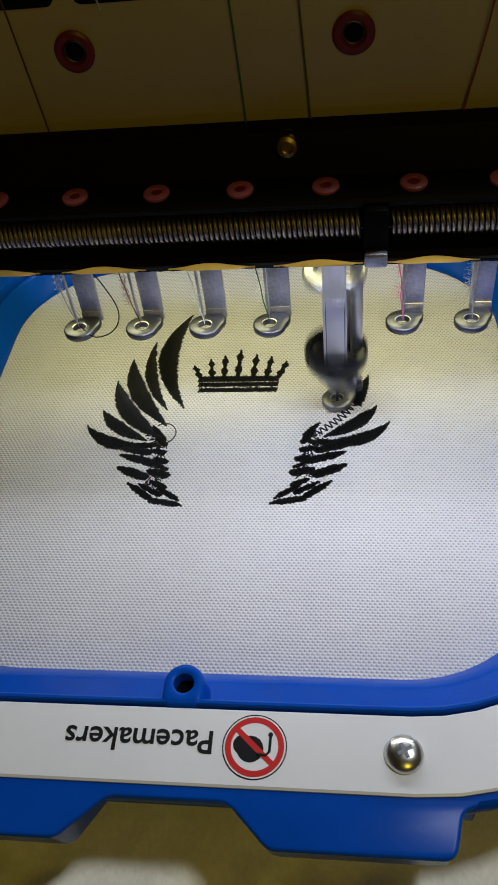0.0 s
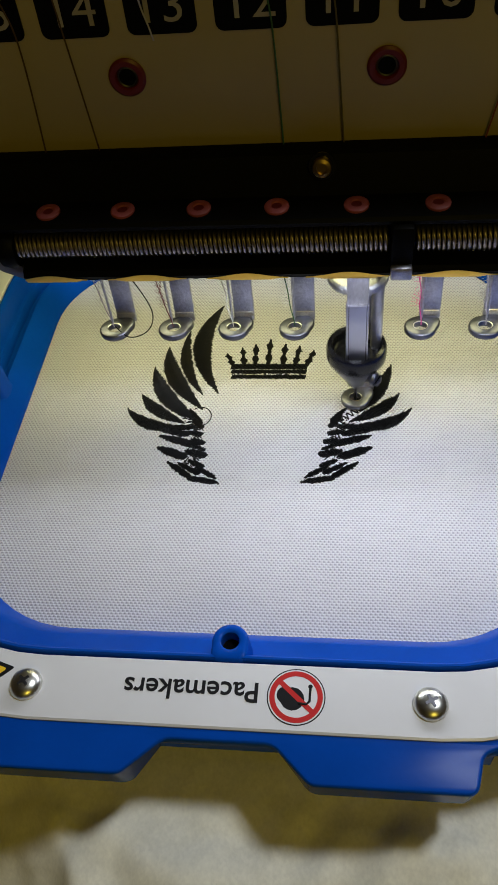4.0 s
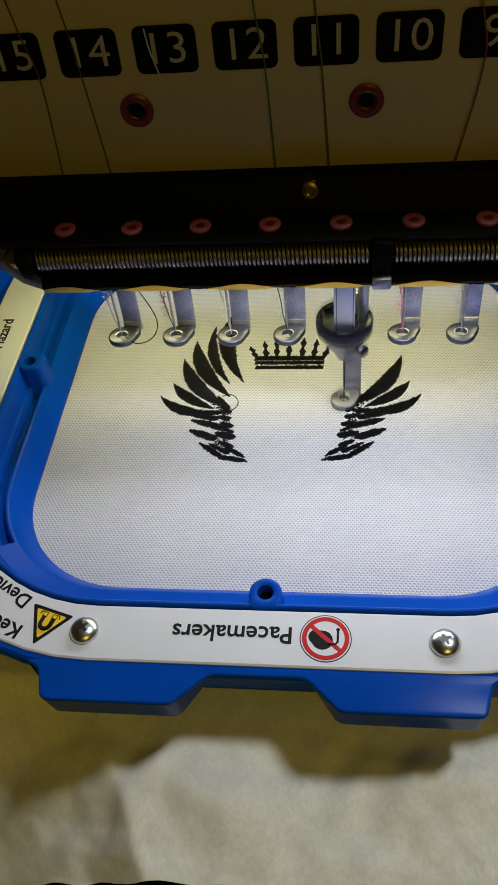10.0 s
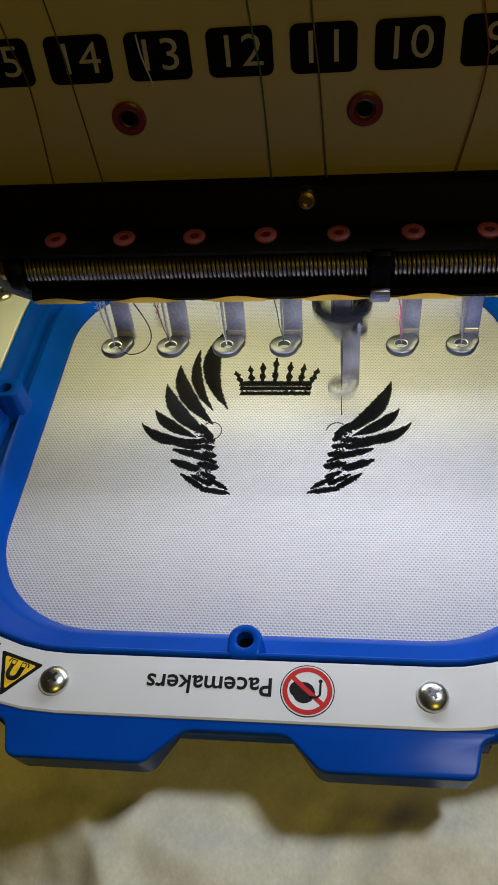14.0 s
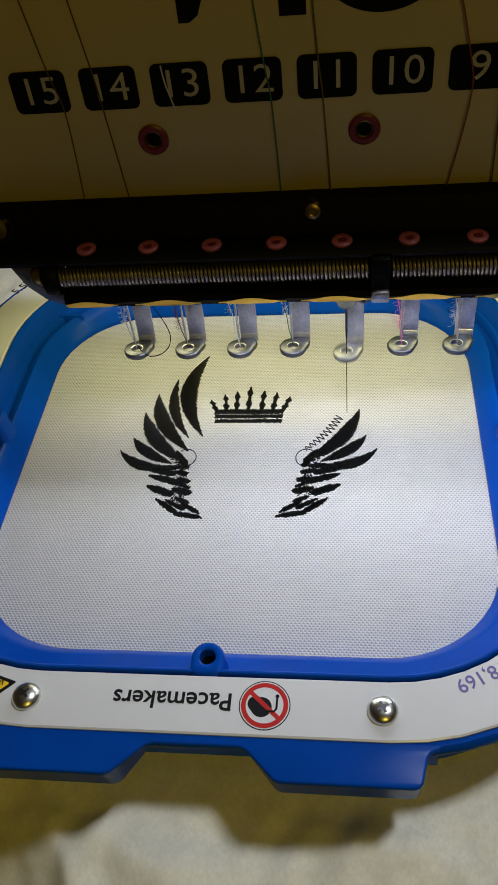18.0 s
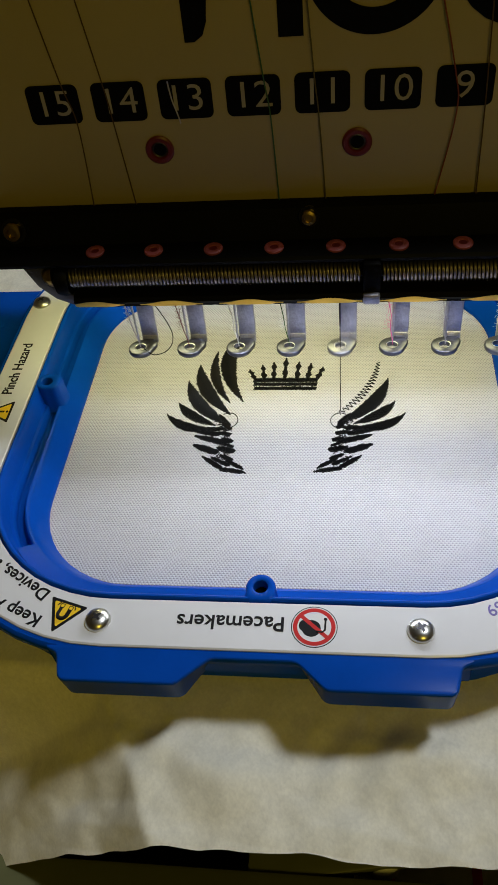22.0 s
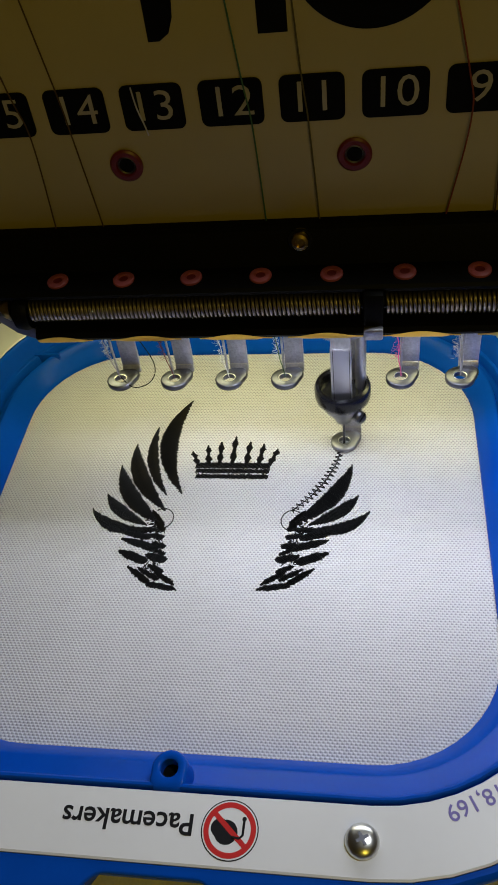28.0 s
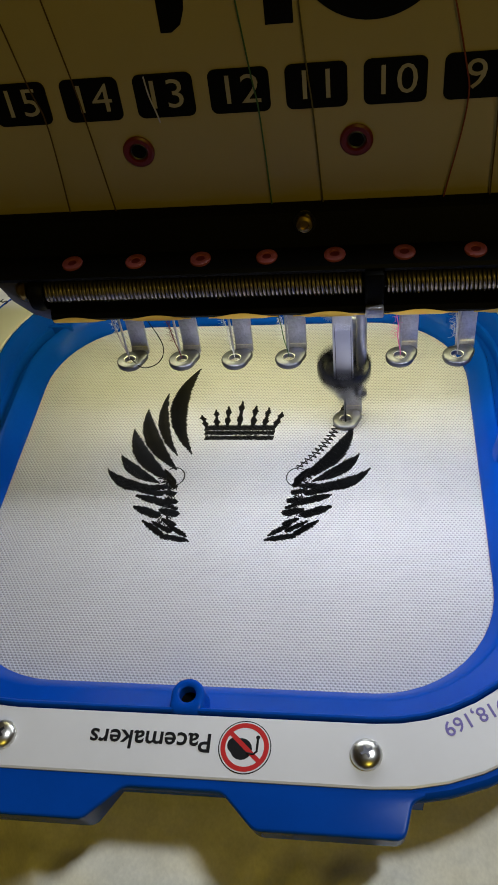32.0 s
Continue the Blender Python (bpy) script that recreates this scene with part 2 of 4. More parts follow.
CREAM = material("cream_enamel", (0.335, 0.265, 0.085), 0.5, 0, 0.02, 300, 0.03, 0.08)
STEEL = material("brushed_steel", (0.70, 0.70, 0.77), 0.42, 1.0, 0.3, 1500, 0.7, 0.6)
CHROME = material("chrome", (0.165, 0.17, 0.215), 0.36, 1.0, 0.10, 1600, 0.12, 0.45)
# lighter copy of chrome: lamplight on the working foot put into the colour
LIT_CHROME = material("lit_chrome", (0.30, 0.305, 0.35), 0.38, 1.0, 0.08, 1600, 0.1, 0.35)
POLISHED = material("polished_steel", (0.60, 0.60, 0.67), 0.42, 1.0, 0.03, 900, 0.03, 0.15)
BRASS = material("brass", (0.40, 0.28, 0.10), 0.28, 1.0, 0.06, 900, 0.05, 0.25)
SPRING = material("spring_steel", (0.50, 0.44, 0.37), 0.34, 1.0, 0.06, 900, 0.05, 0.2)
SALMON = material("salmon_plastic", (0.36, 0.075, 0.105), 0.5, 0, 0.2, 900, 0.2, 0.45)
CRIMSON = material("crimson_plastic", (0.11, 0.006, 0.010), 0.4, 0, 0.08, 900, 0.05, 0.2)
GOLD = material("plaque_print", (0.31, 0.27, 0.16), 0.5, 0, 0.05, 900, 0, 0.15)
# gold colour for the cloth's reflection on the black rail
AMBER = material("amber_reflection", (0.80, 0.50, 0.07), 0.36, 1.0, 0.05, 700, 0.03, 0.15)
THREAD = material("black_thread", (0.006, 0.0065, 0.008), 0.42, 0, 0.3, 3500, 0.3, 0.2, spec=0.3)
FABRIC = weave_material("white_twill", (0.558, 0.55, 0.598), (0.30, 0.29, 0.335), 0.00071, 0.00104, 0.55)
SHEET = paper_material("backing_paper", (0.87, 0.84, 0.73))
WALL = material("room_paint", (0.22, 0.16, 0.07), 0.8, 0, 0.03, 30, 0.1, 0.1)
FLOOR = material("floor_tile", (0.16, 0.12, 0.07), 0.5, 0, 0.08, 40, 0.1, 0.2)
STAND = material("grey_green_steel", (0.13, 0.135, 0.06), 0.4, 0.0, 0.06, 400, 0.05, 0.25)
YARN = {k: material("yarn_" + k, c, 0.8, 0, 0.15, 3000, 0.3, 0.1, spec=0.1) for k, c in dict(
    ivory=(0.62, 0.60, 0.48), black=(0.012, 0.012, 0.015), lavender=(0.42, 0.38, 0.50), maroon=(0.16, 0.05, 0.07), white=(0.75, 0.75, 0.78), green=(0.045, 0.11, 0.055),
    pink=(0.75, 0.12, 0.36), grey=(0.40, 0.38, 0.42), brown=(0.075, 0.043, 0.016), olive=(0.10, 0.08, 0.03), red=(0.18, 0.04, 0.02)).items()}

# ---- helpers for things and parts ----
ORIGIN = {}


def thing(name, at, label, category, group="", kind=""):
    """An Empty at the thing's base, in plan units."""
    ob = new(name)
    ob.empty_display_size = 0.005
    ob.location = Vector(at) * U
    ORIGIN[ob] = Vector(at)
    return tagged(ob, label, category, group, kind)


def part(name, bm, mat, parent=None, label="", smooth=True, angle=35):
    """Links a bmesh in plan units as one mesh under a thing or part."""
    base = ORIGIN.get(parent, Vector())
    bmesh.ops.transform(bm, matrix=Matrix.Scale(U, 4) @ Matrix.Translation(-base), verts=bm.verts)
    me = bpy.data.meshes.new(name)
    bm.to_mesh(me)
    bm.free()
    if smooth:
        me.shade_smooth()
        me.set_sharp_from_angle(angle=radians(angle))
    me.materials.append(mat)
    ob = new(name, me)
    ob.parent = parent
    ORIGIN[ob] = base
    if label:
        ob["label"] = label
    return ob


def box(bm, x0, y0, z0, x1, y1, z1, bevel=0.0, m=None):
    r = bmesh.ops.create_cube(bm, size=1.0)
    mat = Matrix.Translation(((x0 + x1) / 2, (y0 + y1) / 2, (z0 + z1) / 2)) @ Matrix.Diagonal((x1 - x0, y1 - y0, z1 - z0, 1))
    bmesh.ops.transform(bm, matrix=mat, verts=r["verts"])
    vs = r["verts"]
    if bevel:
        es = list({e for v in vs for e in v.link_edges})
        out = bmesh.ops.bevel(bm, geom=es, offset=bevel, segments=2, affect="EDGES", profile=0.5)
        vs = list({v for f in out["faces"] for v in f.verts} | {v for v in vs if v.is_valid})
    if m is not None:
        bmesh.ops.transform(bm, matrix=m, verts=[v for v in vs if v.is_valid])
    return bm


def lathe(bm, profile, n=24, m=None):
    """A turned body round z from (radius, height) pairs."""
    rings = []
    for r, z in profile:
        if r < 1e-6:
            rings.append([bm.verts.new((0, 0, z))])
        else:
            rings.append([bm.verts.new((r * math.cos(2 * math.pi * k / n), r * math.sin(2 * math.pi * k / n), z)) for k in range(n)])
    made = [v for ring in rings for v in ring]
    for a, b in zip(rings, rings[1:]):
        for k in range(n):
            q = (k + 1) % n
            if len(a) == 1 and len(b) > 1:
                bm.faces.new((a[0], b[k], b[q]))
            elif len(b) == 1 and len(a) > 1:
                bm.faces.new((a[k], a[q], b[0]))
            elif len(a) > 1:
                bm.faces.new((a[k], a[q], b[q], b[k]))
    if m is not None:
        bmesh.ops.transform(bm, matrix=m, verts=made)
    return bm


def tube(bm, pts, r, n=6):
    """A round wire along points."""
    pts = [Vector(p) for p in pts]
    rings = []
    for i, p in enumerate(pts):
        d = (pts[min(i + 1, len(pts) - 1)] - pts[max(i - 1, 0)]).normalized()
        side = d.cross(Vector((0, 0, 1)) if abs(d.z) < 0.9 else Vector((1, 0, 0))).normalized()
        up = side.cross(d)
        rings.append([bm.verts.new(p + r * (side * math.cos(2 * math.pi * k / n) + up * math.sin(2 * math.pi * k / n))) for k in range(n)])
    for a, b in zip(rings, rings[1:]):
        for k in range(n):
            bm.faces.new((a[k], a[(k + 1) % n], b[(k + 1) % n], b[k]))
    bm.faces.new(rings[0][::-1])
    bm.faces.new(rings[-1])
    return bm


def prism(bm, outline, axis, a, b):
    """An outline in two coordinates drawn out along the third axis."""
    def at(p, h):
        q = list(p)
        q.insert("xyz".index(axis), h)
        return bm.verts.new(q)
    lo, hi = [at(p, a) for p in outline], [at(p, b) for p in outline]
    n = len(outline)
    for k in range(n):
        bm.faces.new((lo[k], lo[(k + 1) % n], hi[(k + 1) % n], hi[k]))
    bm.faces.new(lo[::-1])
    bm.faces.new(hi)
    bmesh.ops.recalc_face_normals(bm, faces=bm.faces)
    return bm


def smooth_line(pts, n):
    """Points of a smooth strand through the given ones, n to each span."""
    v = [Vector(p) for p in pts]
    line = []
    for i in range(len(v) - 1):
        p0, p1, p2, p3 = v[max(i - 1, 0)], v[i], v[i + 1], v[min(i + 2, len(v) - 1)]
        for f in (k / n for k in range(n)):
            line.append(0.5 * ((2 * p1) + (p2 - p0) * f + (2 * p0 - 5 * p1 + 4 * p2 - p3) * f * f + (3 * p1 - p0 - 3 * p2 + p3) * f ** 3))
    return line + [v[-1]]


def lettering(name, text, size, m, mat, parent, thick=0.06, bold=0.0):
    """Built-in font, turned into a mesh, centred at the pose m (plan units)."""
    cu = bpy.data.curves.new(name, "FONT")
    cu.body, cu.size, cu.align_x, cu.align_y, cu.extrude, cu.resolution_u = text, size, "CENTER", "CENTER", thick, 3
    cu.offset = bold
    tmp = new("tmp", cu)
    bpy.context.view_layer.update()
    me = bpy.data.meshes.new_from_object(tmp.evaluated_get(bpy.context.evaluated_depsgraph_get()))
    bpy.data.objects.remove(tmp)
    bm = bmesh.new()
    bm.from_mesh(me)
    bpy.data.meshes.remove(me)
    bmesh.ops.transform(bm, matrix=m, verts=bm.verts)
    return part(name, bm, mat, parent, smooth=False)


# ---- the room ----
def structure(name, m, size, mat, label, category):
    bm = box(bmesh.new(), -size[0] / 2, -size[1] / 2, -size[2] / 2, size[0] / 2, size[1] / 2, size[2] / 2)
    bmesh.ops.transform(bm, matrix=m, verts=bm.verts)
    me = bpy.data.meshes.new(name)
    bm.to_mesh(me)
    bm.free()
    me.materials.append(mat)
    return tagged(new(name, me), label, category, kind="structure")


structure("floor", pose(0, 0, -0.95), (4.2, 4.2, 0.1), FLOOR, "dull brown tiled floor of the workshop", "floor")
structure("ceiling", pose(0, 0, 1.75), (4.2, 4.2, 0.1), WALL, "plain brown painted workshop ceiling", "ceiling")
structure("wall_north", pose(0, 2.05, 0.4), (4.0, 0.1, 2.6), WALL, "plain brown painted workshop wall", "wall")
structure("wall_south", pose(0, -2.05, 0.4), (4.0, 0.1, 2.6), WALL, "plain brown painted workshop wall", "wall")
structure("wall_east", pose(2.05, 0, 0.4), (0.1, 4.2, 2.6), WALL, "plain brown painted workshop wall", "wall")
structure("wall_west", pose(-2.05, 0, 0.4), (0.1, 4.2, 2.6), WALL, "plain brown painted workshop wall", "wall")


# ---- the hoop ----
CX, CY, HX, HY, RAD = -19.15, -2.0, 78.15, 76.0, 34.0


def rounded(d, n=12, r=RAD, hx=HX, hy=HY):
    """The hoop opening's rounded square, grown by d."""
    hx, hy, r = hx + d, hy + d, max(r + d, 0.5)
    pts = []
    for q, (sx, sy) in enumerate(((1, 1), (-1, 1), (-1, -1), (1, -1))):
        for k in range(n + 1):
            a = math.pi / 2 * (q + k / n)
            pts.append((CX + sx * (hx - r) + r * math.cos(a), CY + sy * (hy - r) + r * math.sin(a)))
    return pts


def front_sweep(bm, profile):
    """A closed profile carried along the front side and halfway round its two corners."""
    rings = [[bm.verts.new((x, y, z)) for x, y in rounded(d)[31:47]] for d, z in profile]
    for a, b in zip(rings, rings[1:] + rings[:1]):
        for k in range(len(a) - 1):
            bm.faces.new((a[k], a[k + 1], b[k + 1], b[k]))
    for k in (0, -1):
        bm.faces.new([r[k] for r in rings])
    bmesh.ops.recalc_face_normals(bm, faces=bm.faces)
    return bm


def sweep(bm, profile, closed=True):
    """A profile of (outward, height) pairs carried round the opening."""
    rings = [[bm.verts.new((x, y, z)) for x, y in rounded(d)] for d, z in profile]
    pairs = list(zip(rings, rings[1:])) + ([(rings[-1], rings[0])] if closed else [])
    for a, b in pairs:
        for k in range(len(a)):
            q = (k + 1) % len(a)
            bm.faces.new((a[k], a[q], b[q], b[k]))
    bmesh.ops.recalc_face_normals(bm, faces=bm.faces)
    return bm


def screw_at(x, y, z, turn, parent, mat=NICKEL, r=3.7):
    bm = bmesh.new()
    lathe(bm, [(r, 0), (r, 0.5), (r * 0.93, 1.1), (r * 0.75, 1.75), (r * 0.45, 2.2), (0, 2.4)], 24, pose(x, y, z))
    head = part("screw", bm, mat, parent, "domed cross-head screw")
    # raised star in darker metal, for the shade in the cross recess
    star = []
    for k in range(16):
        reach, a = r * (0.40 if k % 4 in (0, 1) else 0.17), math.pi / 8 * k - math.pi / 16
        star.append((reach * math.cos(a), reach * math.sin(a)))
    bm = prism(bmesh.new(), star, "z", 1.7, 2.46)
    bmesh.ops.transform(bm, matrix=pose(x, y, z, 0, 0, turn + 24), verts=bm.verts)
    part("cross_slot", bm, DULL, head, smooth=False)
    return head


def warning_triangle(x, y, z, turn, size, parent, kind):
    pts = [(size * math.cos(math.pi / 2 + 2 * math.pi * k / 3), size * math.sin(math.pi / 2 + 2 * math.pi * k / 3)) for k in range(3)]
    sign = None
    for grow, mat, lift, nm in ((1.0, INK, 0.05, "warning_sign"), (0.74, YELLOW, 0.09, "yellow_field")):
        bm = bmesh.new()
        prism(bm, [(px * grow, py * grow) for px, py in pts], "z", 0, lift)
        bmesh.ops.bevel(bm, geom=[e for e in bm.edges if abs(e.verts[0].co.z - e.verts[1].co.z) > 0.01], offset=size * 0.09, segments=3, affect="EDGES", profile=0.5)
        bmesh.ops.transform(bm, matrix=pose(x, y, z, 0, 0, turn), verts=bm.verts)
        ob = part(nm, bm, mat, sign or parent, smooth=False)
        sign = sign or ob
    bm = bmesh.new()
    if kind == "magnet":
        arc = [(0.2 * size * math.cos(a), -0.14 * size + 0.2 * size * math.sin(a), 0.1) for a in [math.pi + math.pi * k / 10 for k in range(11)]]
        arc = [(-0.2 * size, 0.12 * size, 0.1)] + arc + [(0.2 * size, 0.12 * size, 0.1)]
        tube(bm, arc, size * 0.085, 5)
        for e in (-1, 1):
            for f in (0.12, 0.29):
                box(bm, (e * 0.2 - 0.09) * size, f * size, 0.05, (e * 0.2 + 0.09) * size, (f + 0.03) * size, 0.18)
                box(bm, (e * (0.2 + (f - 0.205)) - 0.013) * size, 0.12 * size, 0.05, (e * (0.2 + (f - 0.205)) + 0.013) * size, 0.31 * size, 0.18)
            tube(bm, [(e * 0.33 * size, 0.34 * size, 0.1), (e * 0.38 * size, 0.26 * size, 0.1), (e * 0.4 * size, 0.18 * size, 0.1)], size * 0.025, 4)
        bmesh.ops.transform(bm, matrix=pose(0, -0.02 * size, 0, 0, 0, 180), verts=bm.verts)
    else:
        box(bm, -0.07 * size, -0.12 * size, 0.08, 0.07 * size, 0.42 * size, 0.14)
        lathe(bm, [(0.085 * size, 0.08), (0.085 * size, 0.14), (0, 0.14)], 12, pose(0, -0.27 * size, 0))
    bmesh.ops.transform(bm, matrix=pose(x, y, z, 0, 0, turn), verts=bm.verts)
    part("pictogram", bm, INK, sign, smooth=False)


def filleted(corners):
    """An outline whose corners (x, y, radius) are rounded."""
    out = []
    for k, (x, y, r) in enumerate(corners):
        p = Vector((x, y))
        a, b = Vector(corners[k - 1][:2]) - p, Vector(corners[(k + 1) % len(corners)][:2]) - p
        if not r:
            out.append((x, y))
            continue
        turn = a.angle(b)
        reach = min(r / math.tan(turn / 2), 0.48 * a.length, 0.48 * b.length)
        p0, p2 = p + a.normalized() * reach, p + b.normalized() * reach
        out += [tuple(p0 * (1 - t) ** 2 + p * 2 * t * (1 - t) + p2 * t * t) for t in (0, 0.2, 0.4, 0.6, 0.8, 1)]
    return out


def front_flange(parent):
    """The front flange of the upper ring, drawn out into two thick pry tabs."""
    y0, y1, y2 = -107.52, -109.8, -117.6
    top = filleted([(-78.0, y0, 0), (36.2, y0, 0), (36.1, -108.3, 0), (33.4, -109.6, 2.6), (31.6, y2, 3.0), (-1.5, y2, 4.0), (-9.5, y1, 5.0), (-32.5, y1, 5.0), (-41.0, y2, 4.0), (-72.8, y2, 3.0), (-75.0, -109.6, 2.6), (-77.9, -108.3, 0)])
    bm = bmesh.new()
    prism(bm, top, "z", 4.4, 15.58)
    bmesh.ops.bevel(bm, geom=[e for e in bm.edges if min(v.co.z for v in e.verts) > 15.0 and min(v.co.y for v in e.verts) < -108.5], offset=0.8, segments=3, affect="EDGES", profile=0.5)
    for v in bm.verts:
        if v.co.z < 4.5 and v.co.y < -108:
            ends = max(0.0, abs(v.co.x + 20.9) - 54.6) / 2.2
            v.co.z += 9.0 * min(1.0, ends)
            v.co.y += 1.8 + 5.4 * max(0.0, 1 - (-109.8 - v.co.y) / 5.0)
    return part("front_flange", bm, BLUE, parent, "glossy blue flange with two pry tabs", angle=18)


def build_hoop():
    hoop = thing("embroidery_hoop", (CX, CY, -9), "blue plastic magnetic embroidery hoop with a screwed white label rim", "embroidery hoop")
    prof = [(0.0, 0.15), (0.05, 1.0), (0.2, 1.6), (0.6, 2.1), (2.4, 5.2), (4.6, 7.6), (5.2, 8.0), (5.7, 8.2), (6.2, 8.0), (6.5, 7.4), (6.9, 4.9), (7.3, 4.6), (9.0, 4.6), (9.4, 4.9), (9.7, 8.0), (10.0, 8.4), (10.9, 8.6), (11.2, 9.2), (11.9, 14.2), (12.2, 15.4), (12.5, 16.1),
            (12.9, 16.4), (13.4, 16.4), (13.75, 15.9), (13.85, 14.2), (29.45, 14.2), (29.5, 15.55), (30.6, 15.55), (31.4, 14.9), (31.8, 13.6), (31.6, 12.4), (30.8, 11.0), (28.4, 8.4), (26.6, 6.0), (25.6, 1.2), (25.0, 0.3), (16.0, 0.15)]
    part("upper_ring", sweep(bmesh.new(), prof), BLUE, hoop, "glossy blue upper ring with a stepped trough")
    part("front_web", front_sweep(bmesh.new(), [(5.2, 8.05), (5.9, 8.35), (9.6, 9.6), (11.2, 10.4), (11.3, 5.0), (5.4, 5.0)]), BLUE, hoop)
    part("lower_ring", sweep(bmesh.new(), [(-0.6, -0.5), (23.6, -0.5), (24.4, -1.5), (24.4, -8), (23.6, -9), (0.4, -9), (-0.6, -8)]), BLUE, hoop)
    rim = part("label_rim", sweep(bmesh.new(), [(14.35, 14.25), (14.35, 15.75), (14.7, 16.1), (28.9, 16.1), (29.35, 15.75), (29.35, 14.25)]), WHITE, hoop, "white label rim")
    front_flange(hoop)
    # screw bosses in the trough
    for x, y, turn in ((-20.5, -87.3, 0), (-106.9, 0.0, 90), (68.6, 0.0, -90)):
        n = 48
        reach = []
        for k in range(n):
            ca, sa = math.cos(2 * math.pi * k / n), math.sin(2 * math.pi * k / n)
            reach.append(4.3 if sa >= -0.3 else min(4.2 / max(abs(ca), 1e-6), 4.9 / abs(sa), 5.6))
        bm = bmesh.new()
        rings = []
        for z, shape in ((5.6, [q + 1.5 for q in reach]), (7.2, [q + 0.8 for q in reach]), (9.0, [q + 0.4 for q in reach]), (15.4, reach), (16.2, [q - 0.2 for q in reach]), (16.5, [q - 0.7 for q in reach]), (16.5, [2.5] * n), (16.2, [2.1] * n), (12.0, [2.0] * n)):
            rings.append([bm.verts.new((shape[k] * math.cos(2 * math.pi * k / n), shape[k] * math.sin(2 * math.pi * k / n), z)) for k in range(n)])
        for p, q in zip(rings, rings[1:]):
            for k in range(n):
                bm.faces.new((p[k], p[(k + 1) % n], q[(k + 1) % n], q[k]))
        bmesh.ops.recalc_face_normals(bm, faces=bm.faces)
        bmesh.ops.transform(bm, matrix=pose(x, y, 0, 0, 0, turn), verts=bm.verts)
        boss = part("screw_boss", bm, BLUE, hoop, angle=50)
        # black disc for the shade down the boss
        part("hole_shade", lathe(bmesh.new(), [(2.05, 13.0), (0, 13.0)], 20, pose(x, y, 0)), BLACK, boss)
    # ribs across the trough
    for x in (-99.5, 2 * CX + 99.5):
        for y in (65.5,):
            part("rib", box(bmesh.new(), x - 8.5, y - 0.6, 4.0, x + 8.5, y + 0.6, 9.2, 0.4), BLUE, hoop)
    # side plates that take the frame arms
    for s in (-1, 1):
        x0, x1 = sorted((CX + s * 108, CX + s * 150))
        bm = box(bmesh.new(), x0, -35, 1.0, x1, 68, 9.5, 2.0)
        plate = part("side_plate", bm, BLUE, hoop)
        for y in (20, 45):
            xm = CX + s * 124
            part("raised_mark", box(bmesh.new(), xm - 5, y - 4, 9.3, xm + 5, y + 4, 10.1, 0.5), BLUE, plate)
    for x, y, turn in ((-65.2, -99.8, 20), (23.3, -99.9, 5), (-122, 48.5, 30), (83.5, 48.5, 10), (-122, -58, 50), (83.5, -58, 15), (-60, 95.5, 0), (22, 95.5, 0)):
        screw_at(x, y, 16.1, turn, rim)
    z = 16.16
    lettering("printed_word", "Pacemakers", 6.3, pose(-28.0, -98.9, z, 0, 0, 180), INK, rim, bold=0.09)
    lettering("printed_word", "Pinch Hazard", 5.5, pose(-120.4, 7.8, z, 0, 0, 90), INK, rim, bold=0.09)
    lettering("printed_word", "Keep Aw", 5.6, pose(-91.6, -96.8, z, 0, 0, 158), INK, rim, bold=0.09)
    lettering("printed_word", "Devices, and", 5.6, pose(-94.2, -85.2, z, 0, 0, 150), INK, rim, bold=0.09)
    lettering("printed_word", "5.5\" M", 5.6, pose(-115.5, 77.5, z, 0, 0, 58), INK, rim)
    lettering("printed_number", "918,169", 5.0, pose(48.4, -89.6, z, 0, 0, 206), PURPLE, rim, bold=0.03)
    lettering("printed_word", "S.", 5.6, pose(57.0, -92.6, z, 0, 0, 212), PURPLE, rim)
    warning_triangle(-75.6, -97.4, 16.11, 163, 6.9, rim, "magnet")
    warning_triangle(-119.2, -16.0, 16.11, 90, 6.4, rim, "exclamation")
    # round prohibition sign
    sx, sy = -5.0, -99.6
    sign = part("prohibition_sign", lathe(bmesh.new(), [(6.3, 16.1), (6.3, 16.16), (0, 16.16)], 40, pose(sx, sy, 0)), INK, rim, smooth=False)
    part("white_field", lathe(bmesh.new(), [(6.05, 16.1), (6.05, 16.19), (0, 16.19)], 40, pose(sx, sy, 0)), WHITE, sign, smooth=False)
    part("red_ring", lathe(bmesh.new(), [(5.75, 16.1), (5.75, 16.24), (4.6, 16.24), (4.6, 16.1)], 40, pose(sx, sy, 0)), RED, sign, smooth=False)
    bm = bmesh.new()
    lathe(bm, [(2.6, 16.1), (2.6, 16.21), (0, 16.21)], 16, pose(sx - 0.8, sy - 0.5, 0))
    lathe(bm, [(2.0, 16.1), (2.0, 16.215), (0, 16.215)], 16, pose(sx - 2.2, sy + 0.3, 0))
    tube(bm, [(sx + 0.5, sy - 1.4, 16.2), (sx + 2.2, sy - 1.6, 16.2), (sx + 2.9, sy - 0.9, 16.2), (sx + 3.0, sy + 2.2, 16.2)], 0.28, 5)
    lathe(bm, [(0.5, 16.1), (0.5, 16.22), (0, 16.22)], 10, pose(sx + 3.0, sy + 2.4, 0))
    part("pictogram", bm, INK, sign, smooth=False)
    part("red_bar", box(bmesh.new(), -4.9, -0.55, 16.1, 4.9, 0.55, 16.25, 0, pose(sx, sy, 0, 0, 0, -42)), RED, sign, smooth=False)
    return hoop


